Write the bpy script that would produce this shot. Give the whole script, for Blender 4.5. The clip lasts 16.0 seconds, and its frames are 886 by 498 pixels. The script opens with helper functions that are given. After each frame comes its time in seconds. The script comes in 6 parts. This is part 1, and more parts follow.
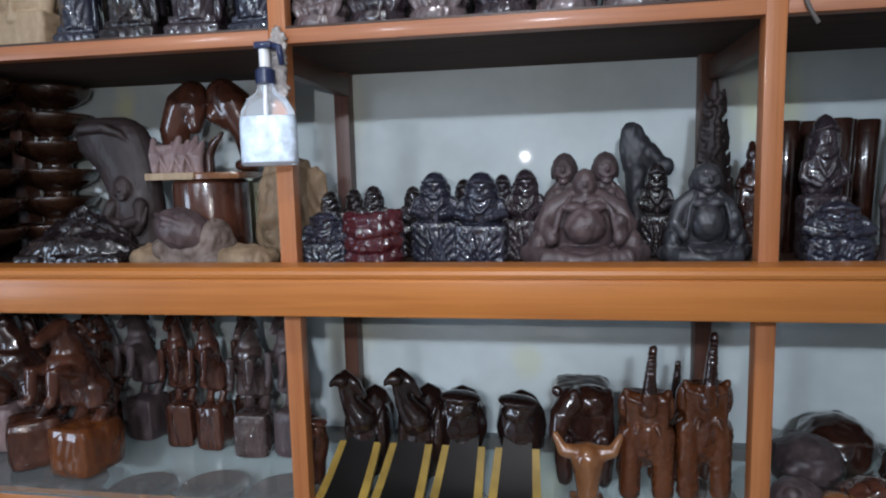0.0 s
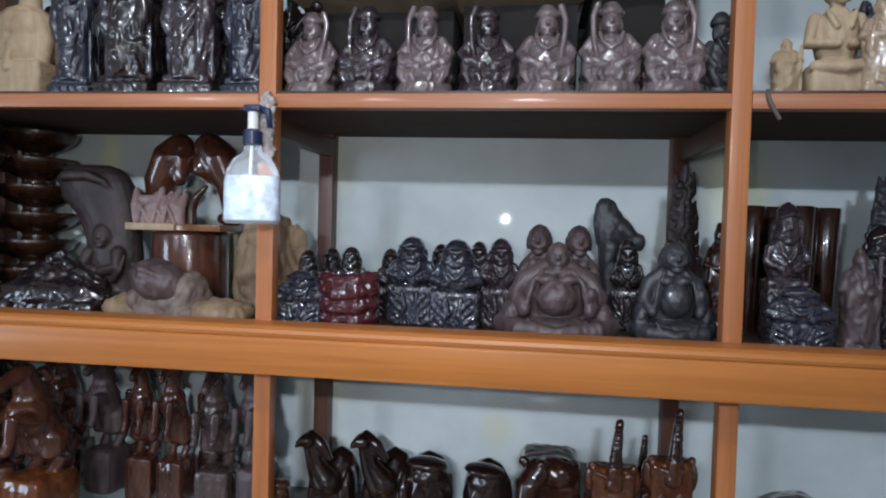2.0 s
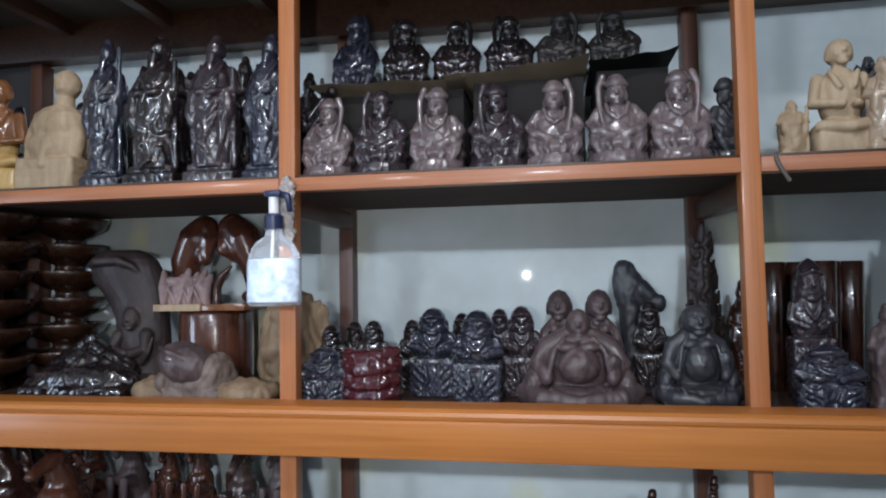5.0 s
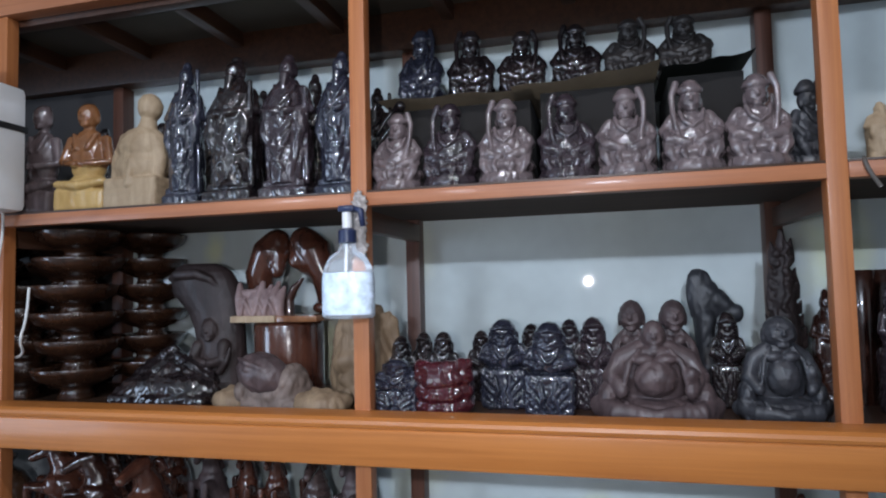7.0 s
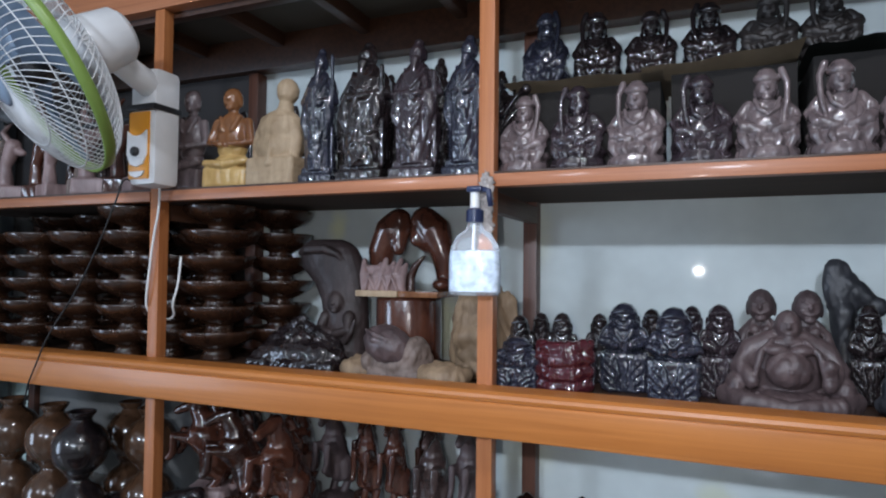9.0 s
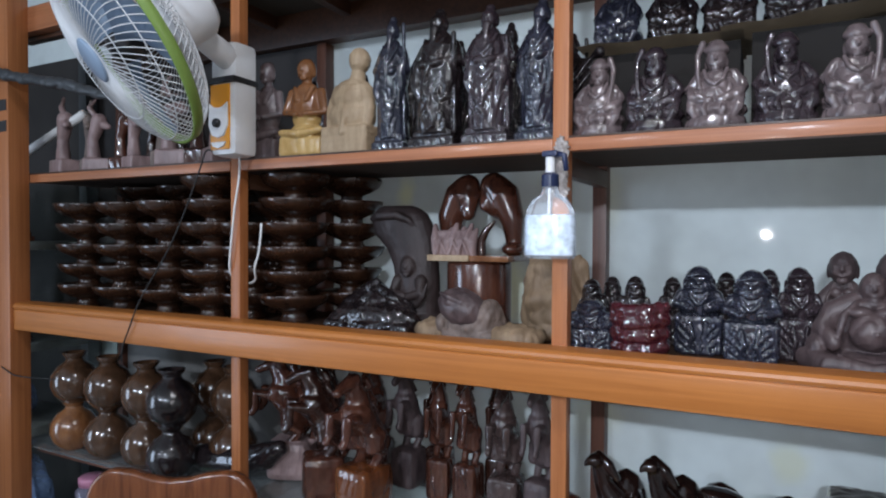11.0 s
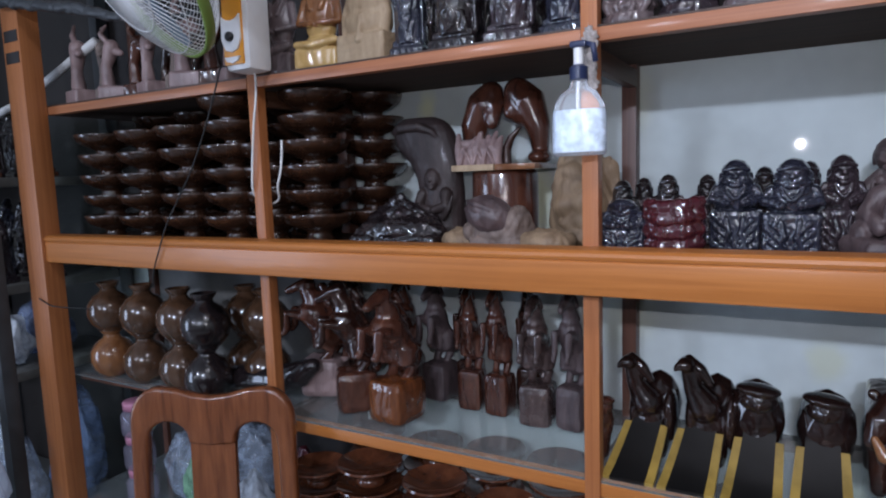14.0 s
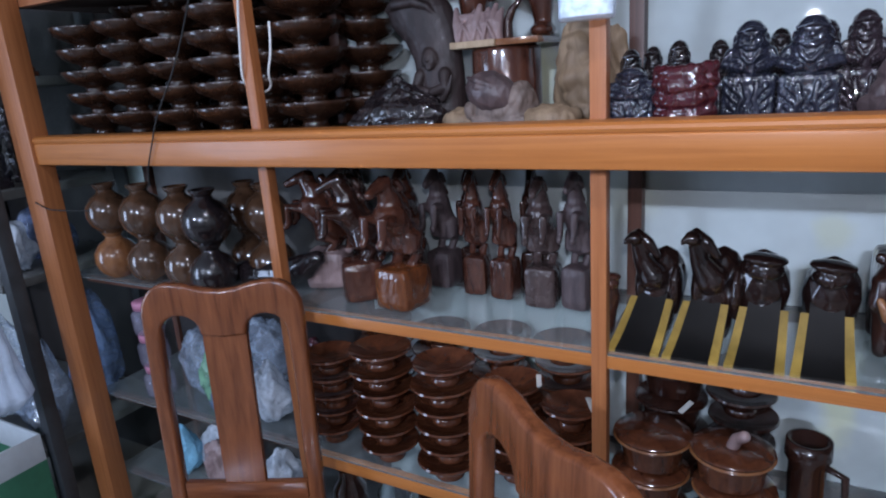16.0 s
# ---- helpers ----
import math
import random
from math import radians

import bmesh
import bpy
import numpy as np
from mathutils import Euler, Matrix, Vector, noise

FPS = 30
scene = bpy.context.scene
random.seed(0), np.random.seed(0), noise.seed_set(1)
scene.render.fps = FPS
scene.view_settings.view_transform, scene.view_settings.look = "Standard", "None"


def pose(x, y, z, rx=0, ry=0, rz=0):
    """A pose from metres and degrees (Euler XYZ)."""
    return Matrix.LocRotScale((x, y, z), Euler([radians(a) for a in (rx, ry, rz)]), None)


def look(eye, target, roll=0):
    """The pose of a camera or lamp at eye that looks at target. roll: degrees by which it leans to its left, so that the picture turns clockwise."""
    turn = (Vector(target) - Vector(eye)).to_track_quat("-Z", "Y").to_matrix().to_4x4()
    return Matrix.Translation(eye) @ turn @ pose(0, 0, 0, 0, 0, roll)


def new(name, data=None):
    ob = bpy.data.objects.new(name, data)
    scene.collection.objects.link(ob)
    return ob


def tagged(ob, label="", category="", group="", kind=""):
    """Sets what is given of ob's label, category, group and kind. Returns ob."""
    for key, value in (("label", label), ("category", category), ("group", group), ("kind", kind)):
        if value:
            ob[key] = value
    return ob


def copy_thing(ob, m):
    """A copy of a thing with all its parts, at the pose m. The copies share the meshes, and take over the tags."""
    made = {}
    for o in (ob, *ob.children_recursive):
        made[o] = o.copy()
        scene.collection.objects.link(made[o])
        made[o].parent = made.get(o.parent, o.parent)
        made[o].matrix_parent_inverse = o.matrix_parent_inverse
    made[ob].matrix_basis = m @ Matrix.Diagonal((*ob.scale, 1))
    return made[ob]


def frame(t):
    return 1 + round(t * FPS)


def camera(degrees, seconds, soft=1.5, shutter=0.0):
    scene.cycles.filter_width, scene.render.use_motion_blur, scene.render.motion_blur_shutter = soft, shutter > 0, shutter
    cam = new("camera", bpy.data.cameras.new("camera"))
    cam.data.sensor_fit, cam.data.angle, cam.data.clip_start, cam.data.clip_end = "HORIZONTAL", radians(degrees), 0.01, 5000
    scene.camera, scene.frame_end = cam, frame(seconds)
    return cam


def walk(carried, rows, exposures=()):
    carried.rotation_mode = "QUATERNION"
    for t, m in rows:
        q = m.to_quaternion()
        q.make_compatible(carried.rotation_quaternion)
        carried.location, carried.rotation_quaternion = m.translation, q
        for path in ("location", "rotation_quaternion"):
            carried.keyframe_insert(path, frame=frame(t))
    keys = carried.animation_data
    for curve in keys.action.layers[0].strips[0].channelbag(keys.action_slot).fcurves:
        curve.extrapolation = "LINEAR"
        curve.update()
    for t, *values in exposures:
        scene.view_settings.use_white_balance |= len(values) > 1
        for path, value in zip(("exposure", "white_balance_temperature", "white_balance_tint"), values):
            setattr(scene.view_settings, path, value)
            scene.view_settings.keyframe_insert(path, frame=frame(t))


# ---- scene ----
cam = camera(70.2, 16.0, soft=2.0)

PATH = [
    (0, (0.033, -0.035, 1.34), (-0.287, 1.925, 1.108), -1.4),
    (0.5, (0.038, -0.042, 1.341), (-0.255, 1.928, 1.161), -0.1),
    (1, (0.042, -0.042, 1.342), (-0.252, 1.93, 1.188), 0.5),
    (1.5, (0.046, -0.046, 1.355), (-0.231, 1.932, 1.25), 1.2),
    (2, (0.044, -0.052, 1.364), (-0.216, 1.93, 1.3), 1.6),
    (2.5, (0.049, -0.054, 1.374), (-0.21, 1.929, 1.337), 1.6),
    (3, (0.053, -0.053, 1.379), (-0.183, 1.933, 1.373), 1.7),
    (3.5, (0.048, -0.052, 1.384), (-0.209, 1.931, 1.385), 0.8),
    (4, (0.051, -0.058, 1.392), (-0.23, 1.922, 1.433), 0.2),
    (6.3, (0.056, -0.068, 1.415), (-0.337, 1.89, 1.528), -1.4),
    (6.5, (0.049, -0.066, 1.417), (-0.351, 1.891, 1.522), -1.2),
    (7, (0.025, -0.078, 1.418), (-0.472, 1.856, 1.533), -1.4),
    (7.5, (0.011, -0.091, 1.415), (-0.556, 1.82, 1.581), -1.2),
    (8, (0.003, -0.101, 1.417), (-0.588, 1.802, 1.584), -0.6),
    (8.5, (-0.011, -0.115, 1.414), (-0.71, 1.755, 1.545), -0.4),
    (9, (-0.027, -0.125, 1.409), (-0.798, 1.719, 1.476), 0.6),
    (9.5, (-0.034, -0.142, 1.402), (-0.86, 1.679, 1.446), 0.4),
    (10, (-0.044, -0.162, 1.399), (-0.929, 1.632, 1.422), 0.3),
    (10.2, (-0.049, -0.167, 1.405), (-0.953, 1.617, 1.408), 0.6),
    (12.3, (-0.071, -0.175, 1.379), (-1.017, 1.581, 1.236), -1.5),
    (12.5, (-0.073, -0.169, 1.371), (-1.037, 1.574, 1.196), -2.1),
    (13, (-0.079, -0.167, 1.356), (-1.055, 1.566, 1.142), -2.3),
    (13.5, (-0.079, -0.162, 1.347), (-1.059, 1.568, 1.129), -2.4),
    (14, (-0.082, -0.159, 1.335), (-1.05, 1.576, 1.105), -2.0),
    (14.5, (-0.088, -0.167, 1.33), (-1.073, 1.556, 1.084), -2.0),
    (15, (-0.09, -0.155, 1.317), (-1.063, 1.559, 0.979), -2.8),
    (15.5, (-0.098, -0.154, 1.301), (-1.052, 1.55, 0.867), -3.9),
    (16, (-0.101, -0.15, 1.29), (-1.051, 1.528, 0.758), -4.1),
]
walk(cam, [(t, look(eye, target, roll)) for t, eye, target, roll in PATH],
     exposures=[(0, -0.11, 6650, 16), (4, -0.12, 6700, 15), (8, -0.12, 6350, 16), (10, -0.1, 6600, 15), (13, -0.26, 6350, 20), (15, -0.18, 6250, 22), (16, -0.03, 5980, 21)])

# ---- world and light ----
world = bpy.data.worlds.new("world")
scene.world = world
world.use_nodes = True
wbg = world.node_tree.nodes["Background"]
wbg.inputs[0].default_value = (0.5, 0.6, 0.75, 1)
wbg.inputs[1].default_value = 0.015

FLOOR = -0.25
CEIL = 2.75


def lamp(name, kind, place, energy, color, size=0.1, size_y=None, target=None):
    data = bpy.data.lights.new(name, kind)
    data.energy, data.color = energy, color
    if kind == "AREA":
        data.shape = "RECTANGLE"
        data.size, data.size_y = size, size_y or size
    else:
        data.shadow_soft_size = size
    ob = new(name, data)
    ob.matrix_world = look(place, target) if target else Matrix.Translation(place)
    return ob


# the filming phone's own light, close behind the lens
flash = lamp("camera_light", "SPOT", (-0.06, -0.2, 1.42), 17, (0.95, 0.98, 1.0), 0.005, target=(-0.5, 1.0, 1.35))
flash.data.spot_size, flash.data.spot_blend = radians(106), 1.0
# a ceiling lamp over the camera, two more across the shop, and daylight from the doorway
lamp("ceiling_lamp_near", "AREA", (-0.05, -0.1, 2.72), 13, (0.9, 0.95, 1.0), 0.3, 0.06, (-0.05, 0.5, 1.2))
lamp("ceiling_lamp_east", "AREA", (0.22, -3.3, 2.62), 80, (0.72, 0.86, 1.0), 0.3, 0.08, (0.0, 1.0, 1.2))
lamp("ceiling_lamp_west", "AREA", (-1.9, -3.3, 2.70), 44, (0.72, 0.86, 1.0), 0.3, 0.08, (-1.4, 1.0, 1.2))
lamp("doorway_light", "AREA", (-3.93, -1.6, 1.0), 62, (0.6, 0.78, 1.0), 1.4, 1.9, (0.0, -1.0, 0.9))

# ---- materials ----


def nodes_of(name):
    m = bpy.data.materials.new(name)
    m.use_nodes = True
    nt = m.node_tree
    return m, nt, nt.nodes["Principled BSDF"]


def ramp(nt, source, stops):
    r = nt.nodes.new("ShaderNodeValToRGB")
    r.color_ramp.elements[0].position, r.color_ramp.elements[0].color = stops[0][0], (*stops[0][1], 1)
    r.color_ramp.elements[1].position, r.color_ramp.elements[1].color = stops[-1][0], (*stops[-1][1], 1)
    for p, c in stops[1:-1]:
        e = r.color_ramp.elements.new(p)
        e.color = (*c, 1)
    nt.links.new(source, r.inputs[0])
    return r.outputs[0]


def coords(nt, scale, vary=True):
    tc = nt.nodes.new("ShaderNodeTexCoord")
    mp = nt.nodes.new("ShaderNodeMapping")
    mp.inputs["Scale"].default_value = scale
    nt.links.new(tc.outputs["Object"], mp.inputs["Vector"])
    if vary:
        info = nt.nodes.new("ShaderNodeObjectInfo")
        mul = nt.nodes.new("ShaderNodeMath")
        mul.operation = "MULTIPLY"
        mul.inputs[1].default_value = 37.0
        nt.links.new(info.outputs["Random"], mul.inputs[0])
        nt.links.new(mul.outputs[0], mp.inputs["Location"])
    return mp.outputs["Vector"]


def tex(nt, vec, scale, detail=4.0, rough=0.6, dist=0.0):
    n = nt.nodes.new("ShaderNodeTexNoise")
    n.inputs["Scale"].default_value, n.inputs["Detail"].default_value = scale, detail
    n.inputs["Roughness"].default_value, n.inputs["Distortion"].default_value = rough, dist
    nt.links.new(vec, n.inputs["Vector"])
    return n.outputs["Fac"]


def bump(nt, b, height, strength, distance):
    n = nt.nodes.new("ShaderNodeBump")
    n.inputs["Strength"].default_value, n.inputs["Distance"].default_value = strength, distance
    nt.links.new(height, n.inputs["Height"])
    nt.links.new(n.outputs["Normal"], b.inputs["Normal"])


def rough_map(nt, b, fac, lo, hi):
    mr = nt.nodes.new("ShaderNodeMapRange")
    mr.inputs["To Min"].default_value, mr.inputs["To Max"].default_value = lo, hi
    nt.links.new(fac, mr.inputs["Value"])
    nt.links.new(mr.outputs[0], b.inputs["Roughness"])


def wood(name, dark, light, scale, rough=(0.25, 0.45), coat=0.0, depth=0.0006):
    """Sawn wood; the grain runs along the axis whose scale is small."""
    m, nt, b = nodes_of(name)
    v = coords(nt, scale)
    grain = tex(nt, v, 1.0, 5, 0.62, 0.4)
    mid = tuple((x + y) / 2 for x, y in zip(dark, light))
    col = ramp(nt, grain, [(0.28, dark), (0.48, mid), (0.72, light)])
    blot = tex(nt, coords(nt, (3, 3, 3)), 1.0, 3, 0.5)
    mix = nt.nodes.new("ShaderNodeMix")
    mix.data_type, mix.blend_type = "RGBA", "MULTIPLY"
    nt.links.new(blot, mix.inputs["Factor"])
    nt.links.new(col, mix.inputs["A"])
    mix.inputs["B"].default_value = (0.72, 0.66, 0.62, 1)
    nt.links.new(mix.outputs["Result"], b.inputs["Base Color"])
    rough_map(nt, b, blot, *rough)
    b.inputs["Coat Weight"].default_value, b.inputs["Coat Roughness"].default_value = coat, 0.12
    bump(nt, b, grain, 0.35, depth)
    return m


def carved(name, dark, light, rough=(0.12, 0.3), coat=0.6, relief=0.003, fine=60.0):
    """Carved and lacquered wood, with the tool's shallow cuts as relief."""
    m, nt, b = nodes_of(name)
    v = coords(nt, (1, 1, 1))
    streak = tex(nt, coords(nt, (38, 38, 9)), 1.0, 5, 0.6, 0.6)
    col = ramp(nt, streak, [(0.3, dark), (0.7, light)])
    nt.links.new(col, b.inputs["Base Color"])
    cut = tex(nt, v, fine, 3, 0.55, 0.8)
    rough_map(nt, b, tex(nt, v, 26, 3), *rough)
    b.inputs["Coat Weight"].default_value, b.inputs["Coat Roughness"].default_value = coat, 0.035
    bump(nt, b, cut, 0.3 if coat < 0.5 else 0.5, relief)
    return m


def plain(name, color, rough=0.5, vary=0.18, metal=0.0, scale=14.0, relief=0.0004):
    m, nt, b = nodes_of(name)
    v = coords(nt, (1, 1, 1))
    n = tex(nt, v, scale, 4)
    lo = tuple(c * (1 - vary) for c in color)
    hi = tuple(min(1, c * (1 + vary * 0.5)) for c in color)
    nt.links.new(ramp(nt, n, [(0.3, lo), (0.7, hi)]), b.inputs["Base Color"])
    b.inputs["Metallic"].default_value = metal
    rough_map(nt, b, n, rough * 0.85, min(1, rough * 1.2))
    bump(nt, b, tex(nt, v, scale * 9, 3), 0.2, relief)
    return m


def clear(name, color=(0.95, 0.98, 1.0), rough=0.03, ior=1.45):
    m, nt, b = nodes_of(name)
    b.inputs["Base Color"].default_value = (*color, 1)
    b.inputs["Roughness"].default_value, b.inputs["IOR"].default_value = rough, ior
    b.inputs["Transmission Weight"].default_value = 1.0
    return m


M = {}
M["frame_h"] = wood("orange_varnished_wood_lengthwise", (0.47, 0.157, 0.032), (0.62, 0.23, 0.055), (2.2, 90, 90), (0.3, 0.46), 0.2)
M["frame_v"] = wood("orange_varnished_wood_upright", (0.36, 0.115, 0.034), (0.55, 0.21, 0.072), (90, 90, 2.2), (0.38, 0.54), 0.1)
# the frame's wood again, with the edges' pinkish reflected light mixed into its colour
M["edge_h"] = wood("sheen_tinted_orange_wood_lengthwise", (0.36, 0.125, 0.05), (0.54, 0.215, 0.095), (2.2, 90, 90), (0.36, 0.52), 0.12)
# wood of the inner rails and joists, darkened for the shade in the bays
M["frame_d"] = wood("shade_darkened_wood_crosswise", (0.045, 0.019, 0.01), (0.1, 0.042, 0.022), (80, 2.5, 80), (0.35, 0.5))
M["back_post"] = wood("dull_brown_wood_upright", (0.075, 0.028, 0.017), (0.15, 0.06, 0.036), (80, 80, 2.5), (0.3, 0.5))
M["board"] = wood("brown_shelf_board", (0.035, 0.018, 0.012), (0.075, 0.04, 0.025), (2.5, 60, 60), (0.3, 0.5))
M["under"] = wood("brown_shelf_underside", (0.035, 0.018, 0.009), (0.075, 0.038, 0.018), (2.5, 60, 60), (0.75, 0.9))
M["panel"] = plain("dusty_grey_brown_panel", (0.085, 0.068, 0.05), 0.7, 0.3, 0, 5)
M["shaded_wall_panel"] = plain("beam_shaded_wall_grey", (0.16, 0.155, 0.145), 0.5, 0.35, 0, 6)
M["chair"] = wood("red_brown_chair_wood", (0.115, 0.034, 0.013), (0.31, 0.105, 0.04), (46, 46, 5), (0.18, 0.32), 0.5)
M["chair_x"] = wood("red_brown_chair_wood_across", (0.115, 0.034, 0.013), (0.31, 0.105, 0.04), (6, 46, 46), (0.18, 0.32), 0.5)
M["black"] = carved("black_brown_lacquer", (0.006, 0.005, 0.006), (0.022, 0.015, 0.016), (0.16, 0.3), 1.0)
M["blue_black"] = carved("blue_black_lacquer", (0.01, 0.011, 0.018), (0.03, 0.032, 0.05), (0.16, 0.3), 1.0, 0.004, 60)
M["plum"] = carved("plum_brown_lacquer", (0.016, 0.011, 0.015), (0.045, 0.032, 0.038), (0.16, 0.3), 1.0)
M["grey_plum"] = carved("dusty_plum_lacquer", (0.075, 0.057, 0.06), (0.18, 0.138, 0.14), (0.18, 0.3), 1.0)
M["red"] = carved("dark_red_lacquer", (0.034, 0.006, 0.009), (0.075, 0.014, 0.02), (0.12, 0.25), 0.8)
M["tan"] = carved("tan_raw_wood", (0.17, 0.11, 0.065), (0.32, 0.225, 0.14), (0.5, 0.7), 0.0, 0.004, 60)
M["dark_matt"] = carved("matt_dark_brown_wood", (0.018, 0.011, 0.01), (0.042, 0.026, 0.025), (0.5, 0.66), 0.06, 0.003)
M["brown_matt"] = carved("matt_dusty_brown_wood", (0.05, 0.034, 0.036), (0.11, 0.076, 0.076), (0.38, 0.55), 0.15, 0.003)
M["black_matt"] = carved("matt_black_wood", (0.018, 0.019, 0.023), (0.046, 0.046, 0.053), (0.38, 0.55), 0.2, 0.003)
M["mahogany"] = carved("glossy_mahogany", (0.042, 0.013, 0.009), (0.115, 0.041, 0.024), (0.16, 0.28), 1.0, 0.002, 40)
M["deep_mahogany"] = carved("deep_glossy_mahogany", (0.016, 0.006, 0.005), (0.05, 0.018, 0.011), (0.16, 0.28), 1.0, 0.002, 40)
M["chestnut"] = carved("glossy_chestnut_wood", (0.085, 0.024, 0.008), (0.19, 0.058, 0.017), (0.14, 0.28), 1.0, 0.002, 40)
M["elephant"] = carved("glossy_red_brown_wood", (0.055, 0.015, 0.006), (0.125, 0.038, 0.012), (0.16, 0.3), 0.9, 0.002, 40)
M["amber"] = carved("glossy_amber_wood", (0.15, 0.055, 0.02), (0.28, 0.12, 0.048), (0.14, 0.28), 0.9, 0.002, 40)
M["yellow"] = carved("glossy_yellow_wood", (0.42, 0.25, 0.08), (0.62, 0.42, 0.17), (0.15, 0.3), 0.6, 0.002, 40)
M["pale"] = carved("pale_raw_wood", (0.30, 0.205, 0.12), (0.48, 0.36, 0.235), (0.5, 0.7), 0.0, 0.004, 60)
M["shiny_pale"] = carved("pale_wood_in_shiny_film", (0.28, 0.2, 0.13), (0.45, 0.34, 0.24), (0.12, 0.25), 1.0, 0.003, 50)
M["pinkish"] = carved("pale_pink_wood", (0.21, 0.135, 0.13), (0.36, 0.255, 0.245), (0.35, 0.5), 0.2, 0.002, 60)
M["stone"] = carved("dull_brown_stone_wood", (0.1, 0.072, 0.06), (0.22, 0.165, 0.14), (0.5, 0.7), 0.0, 0.003, 60)
M["gourd"] = carved("glossy_tan_turned_wood", (0.045, 0.022, 0.012), (0.1, 0.05, 0.027), (0.14, 0.25), 0.9, 0.0006, 30)
M["dish"] = carved("glossy_brown_turned_wood", (0.017, 0.007, 0.004), (0.05, 0.02, 0.01), (0.2, 0.36), 0.6, 0.0008, 30)
M["bowl"] = carved("glossy_red_brown_turned_wood", (0.055, 0.016, 0.008), (0.13, 0.043, 0.019), (0.1, 0.22), 0.8, 0.0006, 30)
M["tail_black"] = plain("black_glossy_paint", (0.006, 0.006, 0.006), 0.3)
M["tail_black"].node_tree.nodes["Principled BSDF"].inputs["Specular IOR Level"].default_value = 0.4
M["tail_yellow"] = plain("yellow_glossy_paint", (0.34, 0.22, 0.045), 0.3, 0.45)
M["wall"] = plain("pale_blue_grey_glossy_paint", (0.70, 0.77, 0.765), 0.032, 0.24, 0, 2.6, 0.0003)


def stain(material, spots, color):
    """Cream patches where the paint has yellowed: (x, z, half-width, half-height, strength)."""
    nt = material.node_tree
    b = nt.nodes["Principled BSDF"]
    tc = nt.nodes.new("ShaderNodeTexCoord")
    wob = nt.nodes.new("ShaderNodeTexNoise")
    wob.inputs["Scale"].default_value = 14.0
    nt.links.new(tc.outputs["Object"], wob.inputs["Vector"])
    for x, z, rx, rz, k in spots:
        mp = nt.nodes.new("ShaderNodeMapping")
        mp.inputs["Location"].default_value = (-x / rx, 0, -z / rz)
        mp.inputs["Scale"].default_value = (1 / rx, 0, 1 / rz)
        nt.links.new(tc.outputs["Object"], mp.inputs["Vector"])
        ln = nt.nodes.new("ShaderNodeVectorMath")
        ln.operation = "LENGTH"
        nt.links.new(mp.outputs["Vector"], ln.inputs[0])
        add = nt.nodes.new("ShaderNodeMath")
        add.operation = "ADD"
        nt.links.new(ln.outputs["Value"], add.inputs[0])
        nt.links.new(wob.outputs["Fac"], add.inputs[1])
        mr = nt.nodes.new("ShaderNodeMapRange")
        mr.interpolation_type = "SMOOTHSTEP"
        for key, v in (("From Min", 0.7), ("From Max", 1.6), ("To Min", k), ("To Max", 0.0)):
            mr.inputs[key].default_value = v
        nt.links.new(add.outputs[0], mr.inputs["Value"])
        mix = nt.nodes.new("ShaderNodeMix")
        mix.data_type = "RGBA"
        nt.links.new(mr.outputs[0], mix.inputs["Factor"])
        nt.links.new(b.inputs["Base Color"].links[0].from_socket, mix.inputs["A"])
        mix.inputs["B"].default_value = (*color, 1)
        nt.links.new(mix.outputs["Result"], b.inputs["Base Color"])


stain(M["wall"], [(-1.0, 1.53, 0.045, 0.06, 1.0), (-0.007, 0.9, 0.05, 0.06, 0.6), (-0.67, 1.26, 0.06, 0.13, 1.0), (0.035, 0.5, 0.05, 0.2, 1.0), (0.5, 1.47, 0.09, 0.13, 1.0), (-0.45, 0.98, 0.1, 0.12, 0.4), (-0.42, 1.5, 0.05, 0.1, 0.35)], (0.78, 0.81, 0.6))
M["room_wall"] = plain("cream_wall_paint", (0.40, 0.39, 0.36), 0.7, 0.12, 0, 3)
M["ceiling"] = plain("white_ceiling_paint", (0.55, 0.55, 0.53), 0.8, 0.08, 0, 3)
M["floor"] = plain("grey_floor_tile", (0.24, 0.225, 0.2), 0.3, 0.2, 0, 4)
M["glass"] = clear("shelf_glass", (0.86, 0.95, 0.93))
gt = M["glass"].node_tree
dust = gt.nodes.new("ShaderNodeBsdfDiffuse")
dust.inputs["Color"].default_value = (0.3, 0.33, 0.34, 1)
film_mix = gt.nodes.new("ShaderNodeMixShader")
film_mix.inputs["Fac"].default_value = 0.22
gt.links.new(gt.nodes["Principled BSDF"].outputs[0], film_mix.inputs[1])
gt.links.new(dust.outputs[0], film_mix.inputs[2])
gt.links.new(film_mix.outputs[0], gt.nodes["Material Output"].inputs["Surface"])
M["end_glass"] = clear("end_panel_glass", (0.86, 0.95, 0.93))
M["bottle"] = clear("clear_bottle_plastic", (0.93, 0.96, 1.0), 0.2, 1.38)
M["bottle"].node_tree.nodes["Principled BSDF"].inputs["Transmission Weight"].default_value = 0.85
M["gel"] = plain("white_bubbly_gel", (0.62, 0.72, 0.82), 0.2, 0.45, 0, 55, 0.003)
M["white_plastic"] = plain("white_plastic", (0.78, 0.79, 0.8), 0.3, 0.06)
M["orange_plastic"] = plain("orange_plastic", (0.80, 0.33, 0.03), 0.35, 0.08)
M["green_plastic"] = plain("olive_green_plastic", (0.22, 0.34, 0.08), 0.35, 0.1)
M["blade"] = plain("bluish_fan_plastic", (0.32, 0.42, 0.55), 0.25, 0.06)
M["black_plastic"] = plain("black_plastic", (0.015, 0.015, 0.017), 0.35, 0.1)
